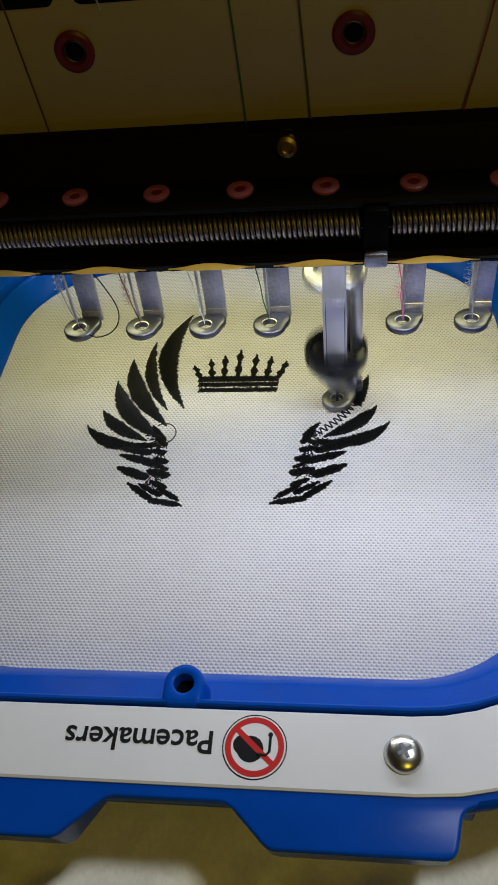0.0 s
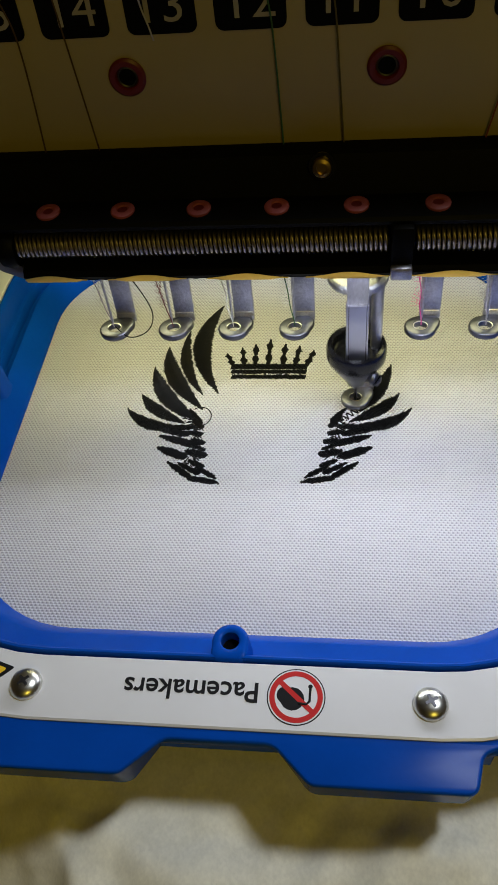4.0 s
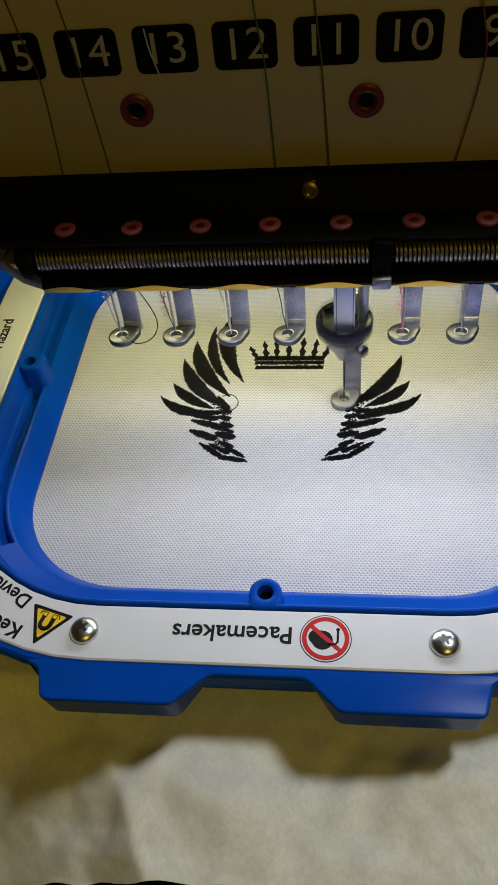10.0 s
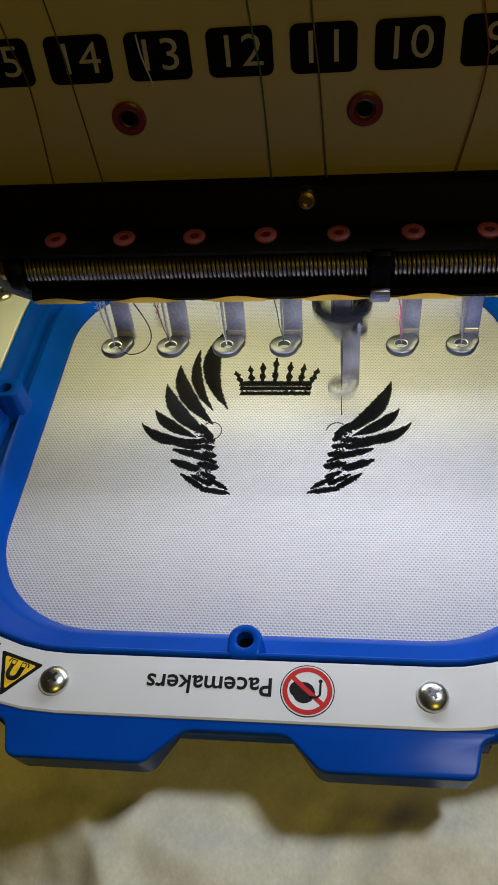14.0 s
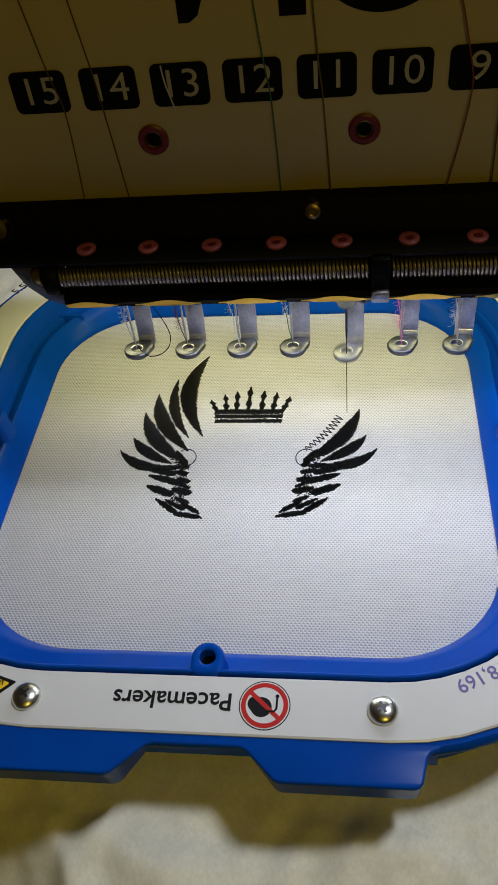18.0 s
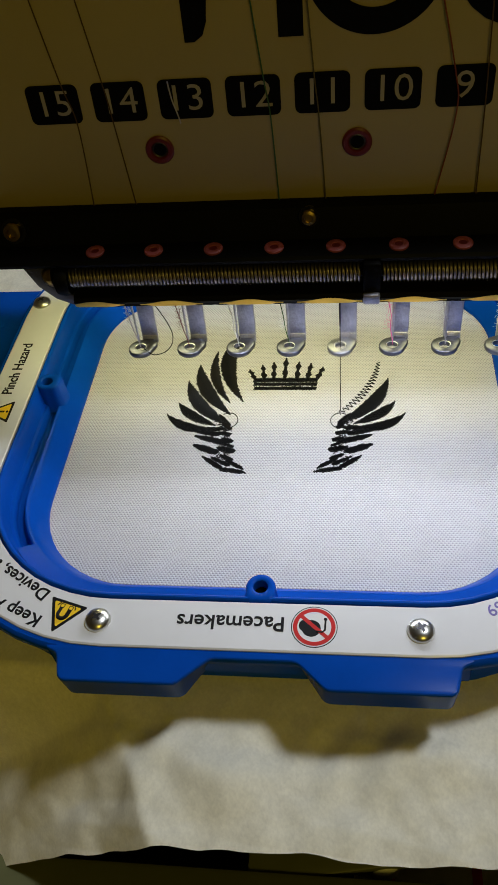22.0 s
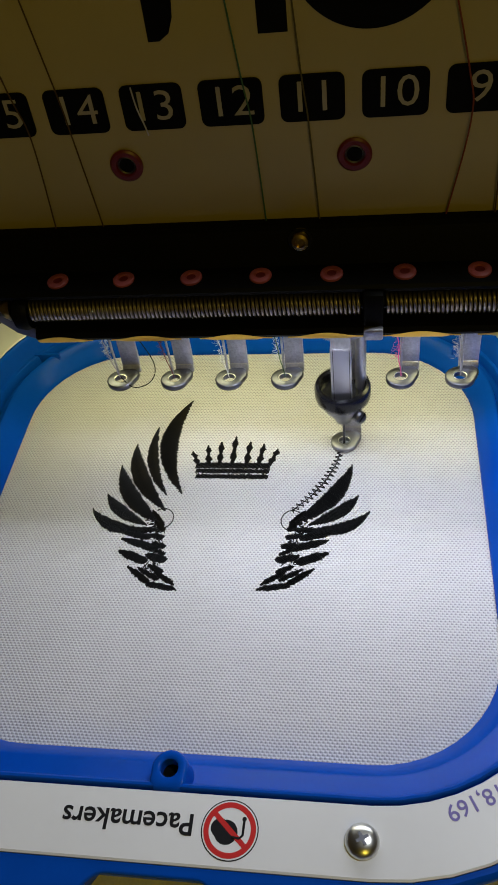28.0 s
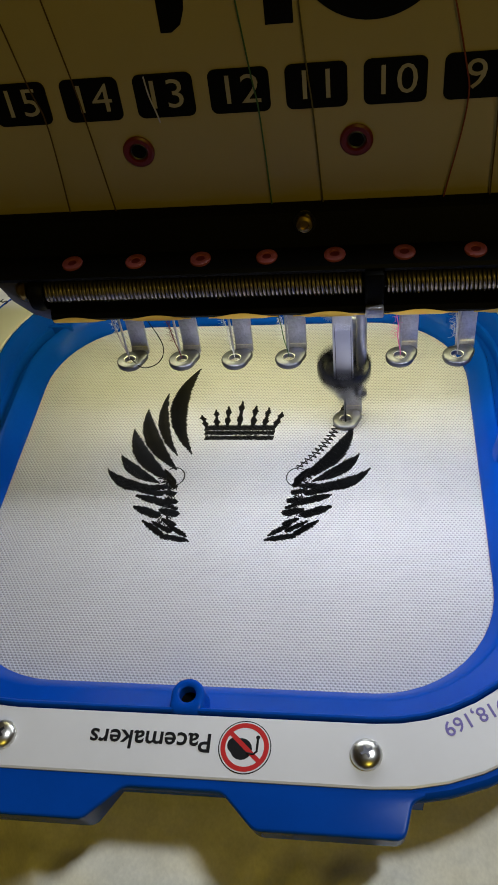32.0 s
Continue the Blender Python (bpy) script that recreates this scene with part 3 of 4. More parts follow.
# ---- the cloth in the hoop, with its embroidery ----
def stitch(bm, a, b, w=0.24, h=0.42, lift=0.02):
    """One thread laid over the cloth from a to b."""
    a, b = Vector((*a, 0)), Vector((*b, 0))
    d = b - a
    if d.length < 0.05:
        return
    n = Vector((-d.y, d.x, 0)).normalized() * w
    rows = []
    for s, hh in ((0.0, 0.0), (0.14, 0.8), (0.5, 1.0), (0.86, 0.8), (1.0, 0.0)):
        c = a + d * s
        k = 0.35 if s in (0.0, 1.0) else 1.0
        rows.append([bm.verts.new(c + n * k + Vector((0, 0, lift))), bm.verts.new(c + Vector((0, 0, lift + 0.04 + h * hh))), bm.verts.new(c - n * k + Vector((0, 0, lift)))])
    for p, q in zip(rows, rows[1:]):
        bm.faces.new((p[0], p[1], q[1], q[0]))
        bm.faces.new((p[1], p[2], q[2], q[1]))


def satin(bm, base, tip, e1, e2, s0=0.0, s1=1.0, step=0.38, mirror=False, rnd=None):
    """Satin stitches between two bowed edges that run from base to tip."""
    rnd = rnd or random.Random(5)

    def edge(e, s):
        c = [2 * e[i] - 0.5 * (base[i] + tip[i]) for i in (0, 1)]
        return Vector([base[i] * (1 - s) ** 2 + 2 * c[i] * s * (1 - s) + tip[i] * s * s for i in (0, 1)])
    length = (Vector(tip) - Vector(base)).length * 1.06
    n = int(length / step)
    for k in range(n):
        s = (k + 0.5) / n
        if not s0 <= s < s1:
            continue
        a, b = edge(e1, s), edge(e2, min(s + 0.6 / n + 0.03, 1.0))
        d = (b - a)
        if d.length < 0.5:
            d = d.normalized() * 0.5 if d.length > 1e-6 else Vector((0.5, 0))
            b = a + d
        j1, j2 = rnd.uniform(-0.25, 0.32), rnd.uniform(-0.25, 0.32)
        u = d.normalized()
        a, b = a - u * (0.1 + j1), b + u * (0.1 + j2)
        if mirror:
            a, b = Vector((2 * MIRROR - a.x, a.y + 0.9)), Vector((2 * MIRROR - b.x, b.y + 0.9))
        stitch(bm, a, b, 0.27, 0.36 + 0.14 * rnd.random())


MIRROR = -19.6
# feathers of the wing: base, tip, outer edge, inner edge
FEATHERS = dict(
    first=((-35.5, 5.9), (-38.4, 48.7), (-46.6, 27.5), (-40.2, 26.0)),
    second=((-40.6, 5.5), (-48.5, 35.5), (-49.6, 19.5), (-45.7, 19.5)),
    third=((-39.7, -1.1), (-54.7, 27.5), (-53.0, 11.6), (-47.4, 13.0)),
    fourth=((-40.5, -5.9), (-58.1, 17.8), (-54.2, 2.8), (-49.2, 5.4)),
    fifth=((-45.0, -6.6), (-60.2, 5.2), (-55.4, -3.2), (-53.3, 0.6)),
    sixth=((-42.5, -9.0), (-63.7, -1.0), (-56.0, -9.4), (-55.2, -5.2)),
)
# short satin blocks on the lower wing: inner end, outer end, half width
BLOCKS = (((-39.6, -11.1), (-43.5, -10.4), 0.8), ((-43.8, -11.4), (-53.0, -8.8), 1.1), ((-38.5, -14.6), (-41.3, -13.7), 0.8), ((-40.6, -15.5), (-51.3, -12.1), 1.15),
          ((-37.4, -19.6), (-42.7, -17.9), 1.15), ((-43.4, -20.2), (-51.3, -16.7), 1.3), ((-37.6, -23.6), (-41.2, -21.7), 0.8), ((-38.6, -26.2), (-44.3, -22.7), 0.7),
          ((-41.2, -27.3), (-47.4, -22.5), 0.85), ((-39.8, -28.3), (-31.8, -29.9), 0.85), ((-38.0, -24.6), (-32.8, -28.1), 0.75), ((-42.0, -8.3), (-47.3, -8.0), 0.6),
          ((-39.8, -7.9), (-42.3, -4.3), 0.9), ((-40.2, -5.8), (-43.8, -1.2), 0.7), ((-38.0, -17.2), (-40.2, -16.2), 0.5))


def block(bm, a, b, w, mirror, rnd):
    """Slanting satin stitches over a short blunt block."""
    a, b = Vector(a), Vector(b)
    d = b - a
    a, b = a - d.normalized() * 1.1, b + d.normalized() * 0.5
    d = b - a
    u = d.normalized()
    side = (Vector((-u.y, u.x)) + u * 0.35).normalized()
    n = max(int(d.length / 0.36), 4)
    for k in range(n):
        s = (k + 0.5) / n
        h = w * 1.24 * min(1, 0.5 + 3.5 * s) * min(1, 0.2 + 2.4 * (1 - s))
        p = a + d * s
        e, f = p - side * (h + rnd.uniform(-0.15, 0.35)), p + side * (h + rnd.uniform(-0.15, 0.35))
        if mirror:
            e, f = Vector((2 * MIRROR - e.x, e.y + 0.9)), Vector((2 * MIRROR - f.x, f.y + 0.9))
        stitch(bm, e, f, 0.26, 0.36 + 0.14 * rnd.random())


def zigzag(base, tip, bow, width, n, s0=0.0, s1=1.0, start=0):
    """Points of a zigzag run along a bowed line."""
    c = [2 * bow[i] - 0.5 * (base[i] + tip[i]) for i in (0, 1)]
    pts = []
    for k in range(n + 1):
        s = s0 + (s1 - s0) * k / n
        p = Vector([base[i] * (1 - s) ** 2 + 2 * c[i] * s * (1 - s) + tip[i] * s * s for i in (0, 1)])
        d = Vector([2 * (1 - s) * (c[i] - base[i]) + 2 * s * (tip[i] - c[i]) for i in (0, 1)]).normalized()
        w = width * (0.35 + 0.65 * math.sin(math.pi * min(s * 0.85 + 0.12, 1)))
        pts.append(p + Vector((-d.y, d.x)) * (w if (k + start) % 2 else -w))
    return pts


LATE = []  # stitches that come up through the cloth: part and second


def build_cloth():
    cloth = thing("hooped_cloth", (CX, CY, 0), "white plain-weave cloth stretched in the hoop, black embroidery on it", "cloth")
    bm = bmesh.new()
    rings = []
    for d in (1.5, -3, -12, -30, -55):
        rings.append([bm.verts.new((x, y, 0.0)) for x, y in rounded(d, 12, 34)])
    centre = bm.verts.new((CX, CY, 0))
    for a, b in zip(rings, rings[1:]):
        for k in range(len(a)):
            bm.faces.new((a[k], a[(k + 1) % len(a)], b[(k + 1) % len(a)], b[k]))
    for k in range(len(rings[-1])):
        bm.faces.new((rings[-1][k], rings[-1][(k + 1) % len(rings[-1])], centre))
    bmesh.ops.recalc_face_normals(bm, faces=bm.faces)
    part("weave", bm, FABRIC, cloth, smooth=False)
    rnd = random.Random(11)
    for side in (False, True):
        for name, (b, t, e1, e2) in [*FEATHERS.items(), *(("b", (*q, 0)) for q in BLOCKS)]:
            if side and name in ("first", "second", "third", "fourth"):
                continue
            bm = bmesh.new()
            if name == "b":
                block(bm, b, t, e1, side, rnd)
            else:
                satin(bm, b, t, e1, e2, mirror=side, rnd=rnd)
            tagged(part("feather" if len(name) > 1 else "small_feather", bm, THREAD, cloth, smooth=False), kind="stuff")
        # tangled running stitches at the wing's root
        bm = bmesh.new()
        for k in range(84 if side else 130):
            p = Vector((-40.6 - rnd.uniform(0, 5), -4.0 - rnd.uniform(0, 5.5)))
            q = p + Vector((rnd.uniform(-1.8, 1.8), rnd.uniform(-1.2, 1.2)))
            if k > 40:
                p = Vector((-38.6 - rnd.uniform(0, 4.0), -8 - rnd.uniform(0, 16)))
                q = p + Vector((rnd.uniform(-1.2, 1.2), rnd.uniform(-2.2, 2.2)))
            if side:
                p.x, q.x = 2 * MIRROR - p.x, 2 * MIRROR - q.x
            stitch(bm, p, q, 0.2, 0.3)
        tagged(part("running_stitches", bm, THREAD, cloth, smooth=False), kind="stuff")
        # outline loop of the head
        for g in range(4):
            bm = bmesh.new()
            for k in range(g * 4, g * 4 + 4):
                pts = []
                for kk in (k, k + 1):
                    a = math.pi * (0.72 - 1.35 * kk / 16)
                    p = Vector((-40.2 + 3.5 * math.cos(a), -3.9 + 3.9 * math.sin(a)))
                    if side:
                        p.x = 2 * MIRROR - p.x
                    pts.append(p)
                stitch(bm, pts[0], pts[1], 0.2, 0.3)
            ob = tagged(part("outline_stitches", bm, THREAD, cloth, smooth=False), kind="stuff")
            if side:
                LATE.append((ob, 13.4 + 0.35 * g))
    # the feather that is filled first in the clip
    b, t, e1, e2 = FEATHERS["fourth"]
    mid = ((e1[0] + e2[0]) / 2, (e1[1] + e2[1]) / 2)
    bm = bmesh.new()
    pts = zigzag((2 * MIRROR - b[0], b[1]), (2 * MIRROR - t[0], t[1]), (2 * MIRROR - mid[0], mid[1]), 1.5, 26, 0.02, 0.8)
    for p, q in zip(pts, pts[1:]):
        stitch(bm, p, q, 0.24, 0.3)
    tagged(part("underlay_stitches", bm, THREAD, cloth, smooth=False), kind="stuff")
    cuts = [1.01, 0.60, 0.54, 0.48, 0.42, 0.36, 0.30, 0.24, 0.18, 0.12, 0.06, 0.0]
    for k in range(len(cuts) - 1):
        bm = bmesh.new()
        satin(bm, b, t, e1, e2, cuts[k + 1], cuts[k], mirror=True, rnd=rnd)
        ob = tagged(part("satin_stitches", bm, THREAD, cloth, smooth=False), kind="stuff")
        if k:
            LATE.append((ob, 0.35 + 0.62 * (k - 1)))
    # the feather that is begun later: zigzag out, zigzag back, spine, satin from the tip
    b, t, e1, e2 = [(2 * MIRROR - p[0], p[1] + 0.9) for p in FEATHERS["third"]]
    mid = ((e1[0] + e2[0]) / 2, (e1[1] + e2[1]) / 2)
    for k in range(12):
        bm = bmesh.new()
        pts = zigzag(b, t, mid, 1.75, 3, k / 12, (k + 1) / 12, 3 * k)
        for p, q in zip(pts, pts[1:]):
            stitch(bm, p, q, 0.19, 0.32)
        LATE.append((tagged(part("zigzag_stitches", bm, THREAD, cloth, smooth=False), kind="stuff"), 15.1 + 4.7 * k / 11))
    for k in range(9):
        bm = bmesh.new()
        pts = zigzag(b, t, mid, 1.7, 4, 1 - k / 9, 1 - (k + 1) / 9)
        for p, q in zip(pts, pts[1:]):
            stitch(bm, p, q, 0.19, 0.32)
        LATE.append((tagged(part("zigzag_stitches", bm, THREAD, cloth, smooth=False), kind="stuff"), 20.2 + 1.4 * k / 8))
    for k in range(8):
        bm = bmesh.new()
        pts = zigzag(b, t, mid, 0.22, 8, k / 8, (k + 1) / 8)
        for p, q in zip(pts, pts[1:]):
            stitch(bm, p, q, 0.15, 0.34)
        LATE.append((tagged(part("spine_stitches", bm, THREAD, cloth, smooth=False), kind="stuff"), 24.8 + 2.8 * k / 7))
    for k in range(4):
        bm = bmesh.new()
        satin(bm, b, t, e1, e2, 1 - 0.045 * (k + 1), 1.001 - 0.045 * k, rnd=rnd)
        LATE.append((tagged(part("satin_stitches", bm, THREAD, cloth, smooth=False), kind="stuff"), 28.6 + 0.75 * k))
    # crown
    for x, y, lean in ((-34.6, 24.4, -1.6), (-29.7, 27.2, -0.8), (-25.3, 28.7, -0.3), (-20.6, 31.3, 0), (-15.4, 28.9, 0.3), (-10.6, 28.0, 0.8), (-5.7, 25.8, 1.6)):
        bm = bmesh.new()
        foot = (x - lean * 1.6, 18.6)
        count = int((Vector((x, y)) - Vector(foot)).length / 0.38)
        for k in range(count + 1):
            s = k / count
            w = 0.7 + 0.75 * math.exp(-((s - 0.76) / 0.1) ** 2) - 0.4 * s * s + 0.6 * math.exp(-((s - 0.32) / 0.1) ** 2)
            p = Vector((foot[0] + (x - foot[0]) * s, foot[1] + (y - foot[1]) * s))
            stitch(bm, p + Vector((-w + rnd.uniform(-0.2, 0.2), 0.1)), p + Vector((w + rnd.uniform(-0.2, 0.2), -0.1)), 0.25, 0.36)
        tagged(part("crown_spike", bm, THREAD, cloth, smooth=False), kind="stuff")
    for y0, y1 in ((17.2, 19.6), (15.2, 16.8), (12.8, 14.4)):
        bm = bmesh.new()
        x0, x1 = -33.0 + 0.12 * (19 - y0), -7.6 - 0.1 * (19 - y0)
        n = int((x1 - x0) / 0.42)
        for k in range(n):
            x = x0 + (x1 - x0) * k / n
            stitch(bm, (x, y0 - rnd.uniform(0, 0.35)), (x + 0.5, y1 + rnd.uniform(0, 0.35)), 0.24, 0.36)
        tagged(part("crown_band", bm, THREAD, cloth, smooth=False), kind="stuff")
    bm = bmesh.new()
    for k in range(30):
        x = rnd.uniform(-32, -9)
        stitch(bm, (x, rnd.uniform(12.6, 14.8)), (x + rnd.uniform(-1.5, 1.5), rnd.uniform(15.8, 17.6)), 0.16, 0.3)
    tagged(part("running_stitches", bm, THREAD, cloth, smooth=False), kind="stuff")
    return cloth


def build_backing():
    """The crumpled sheet that lies under the hoop and sticks out around it."""
    sheet = thing("backing_sheet", (CX, CY, -14), "crumpled cream backing sheet spread under the hoop", "backing sheet")
    bm = bmesh.new()
    nx, ny = 260, 190
    x0, x1, y0, y1 = -205, 165, -148, 150
    grid = []
    for j in range(ny + 1):
        row = []
        for i in range(nx + 1):
            x = x0 + (x1 - x0) * i / nx
            v = j / ny
            y = y0 + (y1 - y0) * v ** 1.6
            edge = max(0.0, 1 - v / 0.10)
            y += edge * (1.8 * noise.noise((x * 0.03, 0, 7)) + 1.2 * noise.noise((x * 0.09, 3, 7)))
            out = max(abs(x - CX) - 108, abs(y - CY) - 104, 0)
            amp = min(out / 14, 1.0)
            crease = abs(noise.noise((x * 0.022 + 0.4 * y * 0.022, y * 0.022, 2.3))) * 3.6 + abs(noise.noise((x * 0.05, y * 0.06 - x * 0.012, 9.1))) * 1.7 + abs(noise.noise((x * 0.11 + y * 0.03, y * 0.12, 4.0))) * 0.6
            z = -10.8 + amp * (crease - 1.6) - 0.05 * out
            # a fold that drops away on one side, and a ridge in front of the hoop
            fold = -((x + 62.5) * 0.884 + (y + 118.5) * 0.468) + 2.0 * noise.noise((x * 0.05, y * 0.05, 8.0))
            if y < -100:
                near = min((-100 - y) / 14, 1.0)
                z -= near * 0.95 * min(max(fold, 0), 52)
                y += near * min(max(fold, 0), 52) * 0.1 * max(0, -y - 118) / 30
                z -= near * 0.003 * max(0.0, -y - 126) ** 2
                z += near * 3.8 * math.exp(-((y + 127 - 5 * math.sin(x * 0.075)) / 7.0) ** 2) * (0.55 + 0.45 * math.cos(0.11 * (x - 24)))
            # straight paper creases in several directions
            warp = 3.0 * noise.noise((x * 0.02, y * 0.02, 5.5))
            for cx, cy, depth in ((0.027, 0.018, 1.5), (-0.021, 0.041, 1.4), (0.052, -0.013, 1.2), (0.019, 0.083, 1.1), (-0.071, 0.036, 0.9), (0.11, 0.05, 0.5)):
                saw = (x * cx + y * cy + warp * 0.3) % 1.0
                z += amp * depth * (abs(2 * saw - 1) - 0.5) * (0.5 + noise.noise((x * 0.03, y * 0.03, 20 * cx)))
            row.append(bm.verts.new((x, y, z)))
        grid.append(row)
    for j in range(ny):
        for i in range(nx):
            bm.faces.new((grid[j][i], grid[j][i + 1], grid[j + 1][i + 1], grid[j + 1][i]))
    part("sheet", bm, SHEET, sheet, angle=80)
    return sheet


# ---- the sewing head ----
PITCH = 17.5
FACE_Y = -8.0


def build_head_bar():
    bar = thing("needle_case", (20, 0, 62), "black slanting needle case with a row of salmon set screws", "needle case")
    x0, x1 = -102.0, 150.0
    upper = [(-6.5, 91.0), (-10.6, 90.8), (-11.6, 90.0), (-14.4, 83.6), (-15.0, 82.0), (-22.2, 81.0), (-22.8, 80.2), (-22.4, 79.0), (-16.5, 78.6), (34, 78.6), (34, 91.0)]
    part("housing", prism(bmesh.new(), upper, "x", x0, x1), BLACK, bar, "matt black housing", angle=25)
    lower = [(-16.5, 78.5), (-16.5, 70.6), (-22.0, 70.4), (-24.2, 69.6), (-24.9, 68.2), (-24.4, 67.2), (-21.0, 66.4), (-13.0, 66.2), (-9.0, 66.0), (34, 66.0), (34, 78.5)]
    part("lower_rail", prism(bmesh.new(), lower, "x", -79.0, x1), BLACK, bar, angle=25)
    # thin baffle under the rail, with a scalloped lower edge
    bm = bmesh.new()
    cols = []
    for k in range(231):
        x = -78.5 + 228 * k / 230
        z = 56.6 + 0.25 * noise.noise((x * 0.6, 0, 3))
        cols.append([bm.verts.new(p) for p in ((x, -12.8, 66.1), (x, -11.0, z), (x, -9.8, z), (x, -9.2, 66.1))])
    for a, b in zip(cols, cols[1:]):
        for q in range(3):
            bm.faces.new((a[q], a[q + 1], b[q + 1], b[q]))
    bm.faces.new(cols[0][::-1])
    bm.faces.new(cols[-1])
    bmesh.ops.recalc_face_normals(bm, faces=bm.faces)
    part("light_baffle", bm, BLACK, bar)
    # the lit cloth's reflection as amber lobes that swell up the rail's front
    bm = bmesh.new()
    low = []
    n = 230
    for k in range(n + 1):
        x = -78.8 + 228.6 * k / n
        swell = math.sin(math.pi * (x - 9.2) / 23.4) ** 2
        up = 67.0 + 1.7 * swell
        low.append([bm.verts.new((x, y, zz)) for y, zz in ((-24.1 - 0.9 * min((up - 66.4) / 1.6, 1.0), up), (-24.2 - 0.62 * min((up - 66.4) / 1.6, 1.0), 66.5 + 0.5 * (up - 66.5)), (-24.0, 67.0 - 0.9 * min(2 * swell, 1)), (-22.6, 66.9 - 1.1 * min(2 * swell, 1)), (-20.5, 66.6))])
    for k, (a, b) in enumerate(zip(low, low[1:])):
        if math.sin(math.pi * (-78.8 + 228.6 * (k + 0.5) / n - 9.2) / 23.4) ** 2 < 0.1:
            continue
        for q in range(4):
            bm.faces.new((a[q], a[q + 1], b[q + 1], b[q]))
    bmesh.ops.recalc_face_normals(bm, faces=bm.faces)
    part("edge_reflection", bm, AMBER, bar, "amber lobes in place of the lit cloth's reflection on the rail")
    # long coil spring in its channel
    for a, b in ((-79.4, 6.2), (12.2, 148.0)):
        pts = []
        turns = int((b - a) / 1.08)
        for k in range(turns * 9 + 1):
            ang = 2 * math.pi * k / 9
            pts.append((a + (b - a) * k / (turns * 9), -20.4 + 3.0 * math.cos(ang), 74.6 + 3.0 * math.sin(ang)))
        part("coil_spring", tube(bmesh.new(), pts, 0.47, 6), SPRING, bar, "long steel coil spring", angle=80)
    part("spring_rod", tube(bmesh.new(), [(-82, -20.2, 74), (149, -20.2, 74)], 1.7, 12), GLOSS, bar)
    for x in (9.2,):
        clip = part("spring_clip", box(bmesh.new(), x - 2.6, -24.6, 69.5, x + 2.6, -15.5, 79.5, 0.9), BLACK, bar)
        part("clip_foot", box(bmesh.new(), x - 2.4, -26.2, 66.8, x + 2.4, -24.2, 70.2, 0.5), STEEL, clip)
    # set screws
    for i in range(0, 12):
        x = (i - 5) * PITCH - 0.9
        if x < -80:
            continue
        m = pose(x, -18.2, 81.6, 4, 0, 0)
        ring = part("set_screw", lathe(bmesh.new(), [(1.15, 0.1), (1.3, 0.45), (2.3, 0.5), (2.75, 0.25), (2.85, -0.3)], 20, m), SALMON, bar)
        part("socket", lathe(bmesh.new(), [(1.2, 0.12), (0, 0.12)], 12, m), CRIMSON, ring)
    # brass screws on the face
    for x, z, r in ((-8.4, 88.4, 2.2), (-95.3, 86.7, 2.8), (78, 88, 2.2)):
        m = pose(x, -13.6 + (z - 88) * 0.3, z, 76, 0, 0)
        head = part("brass_screw", lathe(bmesh.new(), [(r, -0.3), (r, 1.6), (r * 0.9, 2.3), (r * 0.55, 2.5), (r * 0.5, 1.6), (0, 1.6)], 20, m), BRASS, bar)
        part("washer", lathe(bmesh.new(), [(r * 1.35, -0.2), (r * 1.35, 0.5), (r, 0.5)], 20, m), GLOSS, head)
    # end cap and steel bracket under the bar's end
    part("end_cap", prism(bmesh.new(), [(-11.5, 89.5), (-14.2, 83), (-21.5, 80.4), (-21.5, 76.5), (-12, 76.5), (6, 76.5), (6, 89.5)], "x", -105.0, -101.9), GLOSS, bar)
    part("end_collar", lathe(bmesh.new(), [(0, 4.6), (3.6, 4.6), (4.8, 3.8), (5.2, 1.5), (4.6, 0), (0, 0)], 24, pose(-79.6, -20.2, 74, 0, -90, 0)), BLACK, bar)
    part("spring_knob", lathe(bmesh.new(), [(0, 3.6), (1.6, 3.3), (2.8, 2.4), (3.5, 1.0), (3.5, 0), (0, 0)], 18, pose(-84.3, -20.6, 75.6, 0, -90, 0)), BRASS, bar, "brass end knob")
    bm = bmesh.new()
    prism(bm, [(-93, 78.5), (-86, 78.5), (-83, 72), (-79, 67.6), (-70, 65.2), (-70, 63.8), (-79, 64.4), (-85.5, 67.4), (-90, 72)], "y", -21.5, -14)
    bmesh.ops.bevel(bm, geom=bm.edges[:], offset=0.35, segments=2, affect="EDGES", profile=0.5)
    part("end_bracket", bm, DULL, bar, "bent steel bracket")
    return bar


def plaque(text, x, z, parent):
    bm = bmesh.new()
    prism(bm, [(x - 7.1, z - 5.2), (x + 7.1, z - 5.2), (x + 7.1, z + 5.2), (x - 7.1, z + 5.2)], "y", FACE_Y - 0.25, FACE_Y + 0.2)
    bmesh.ops.bevel(bm, geom=[e for e in bm.edges if abs(e.verts[0].co.y - e.verts[1].co.y) > 0.1], offset=1.7, segments=4, affect="EDGES", profile=0.5)
    pl = part("number_plaque", bm, BLACK, parent, "black plaque with a needle number")
    lettering("number", text, 9.7, pose(x, FACE_Y - 0.29, z, 90, 0, 0) @ Matrix.Diagonal((1.1, 1, 1, 1)), GOLD, pl, 0.03, -0.03)


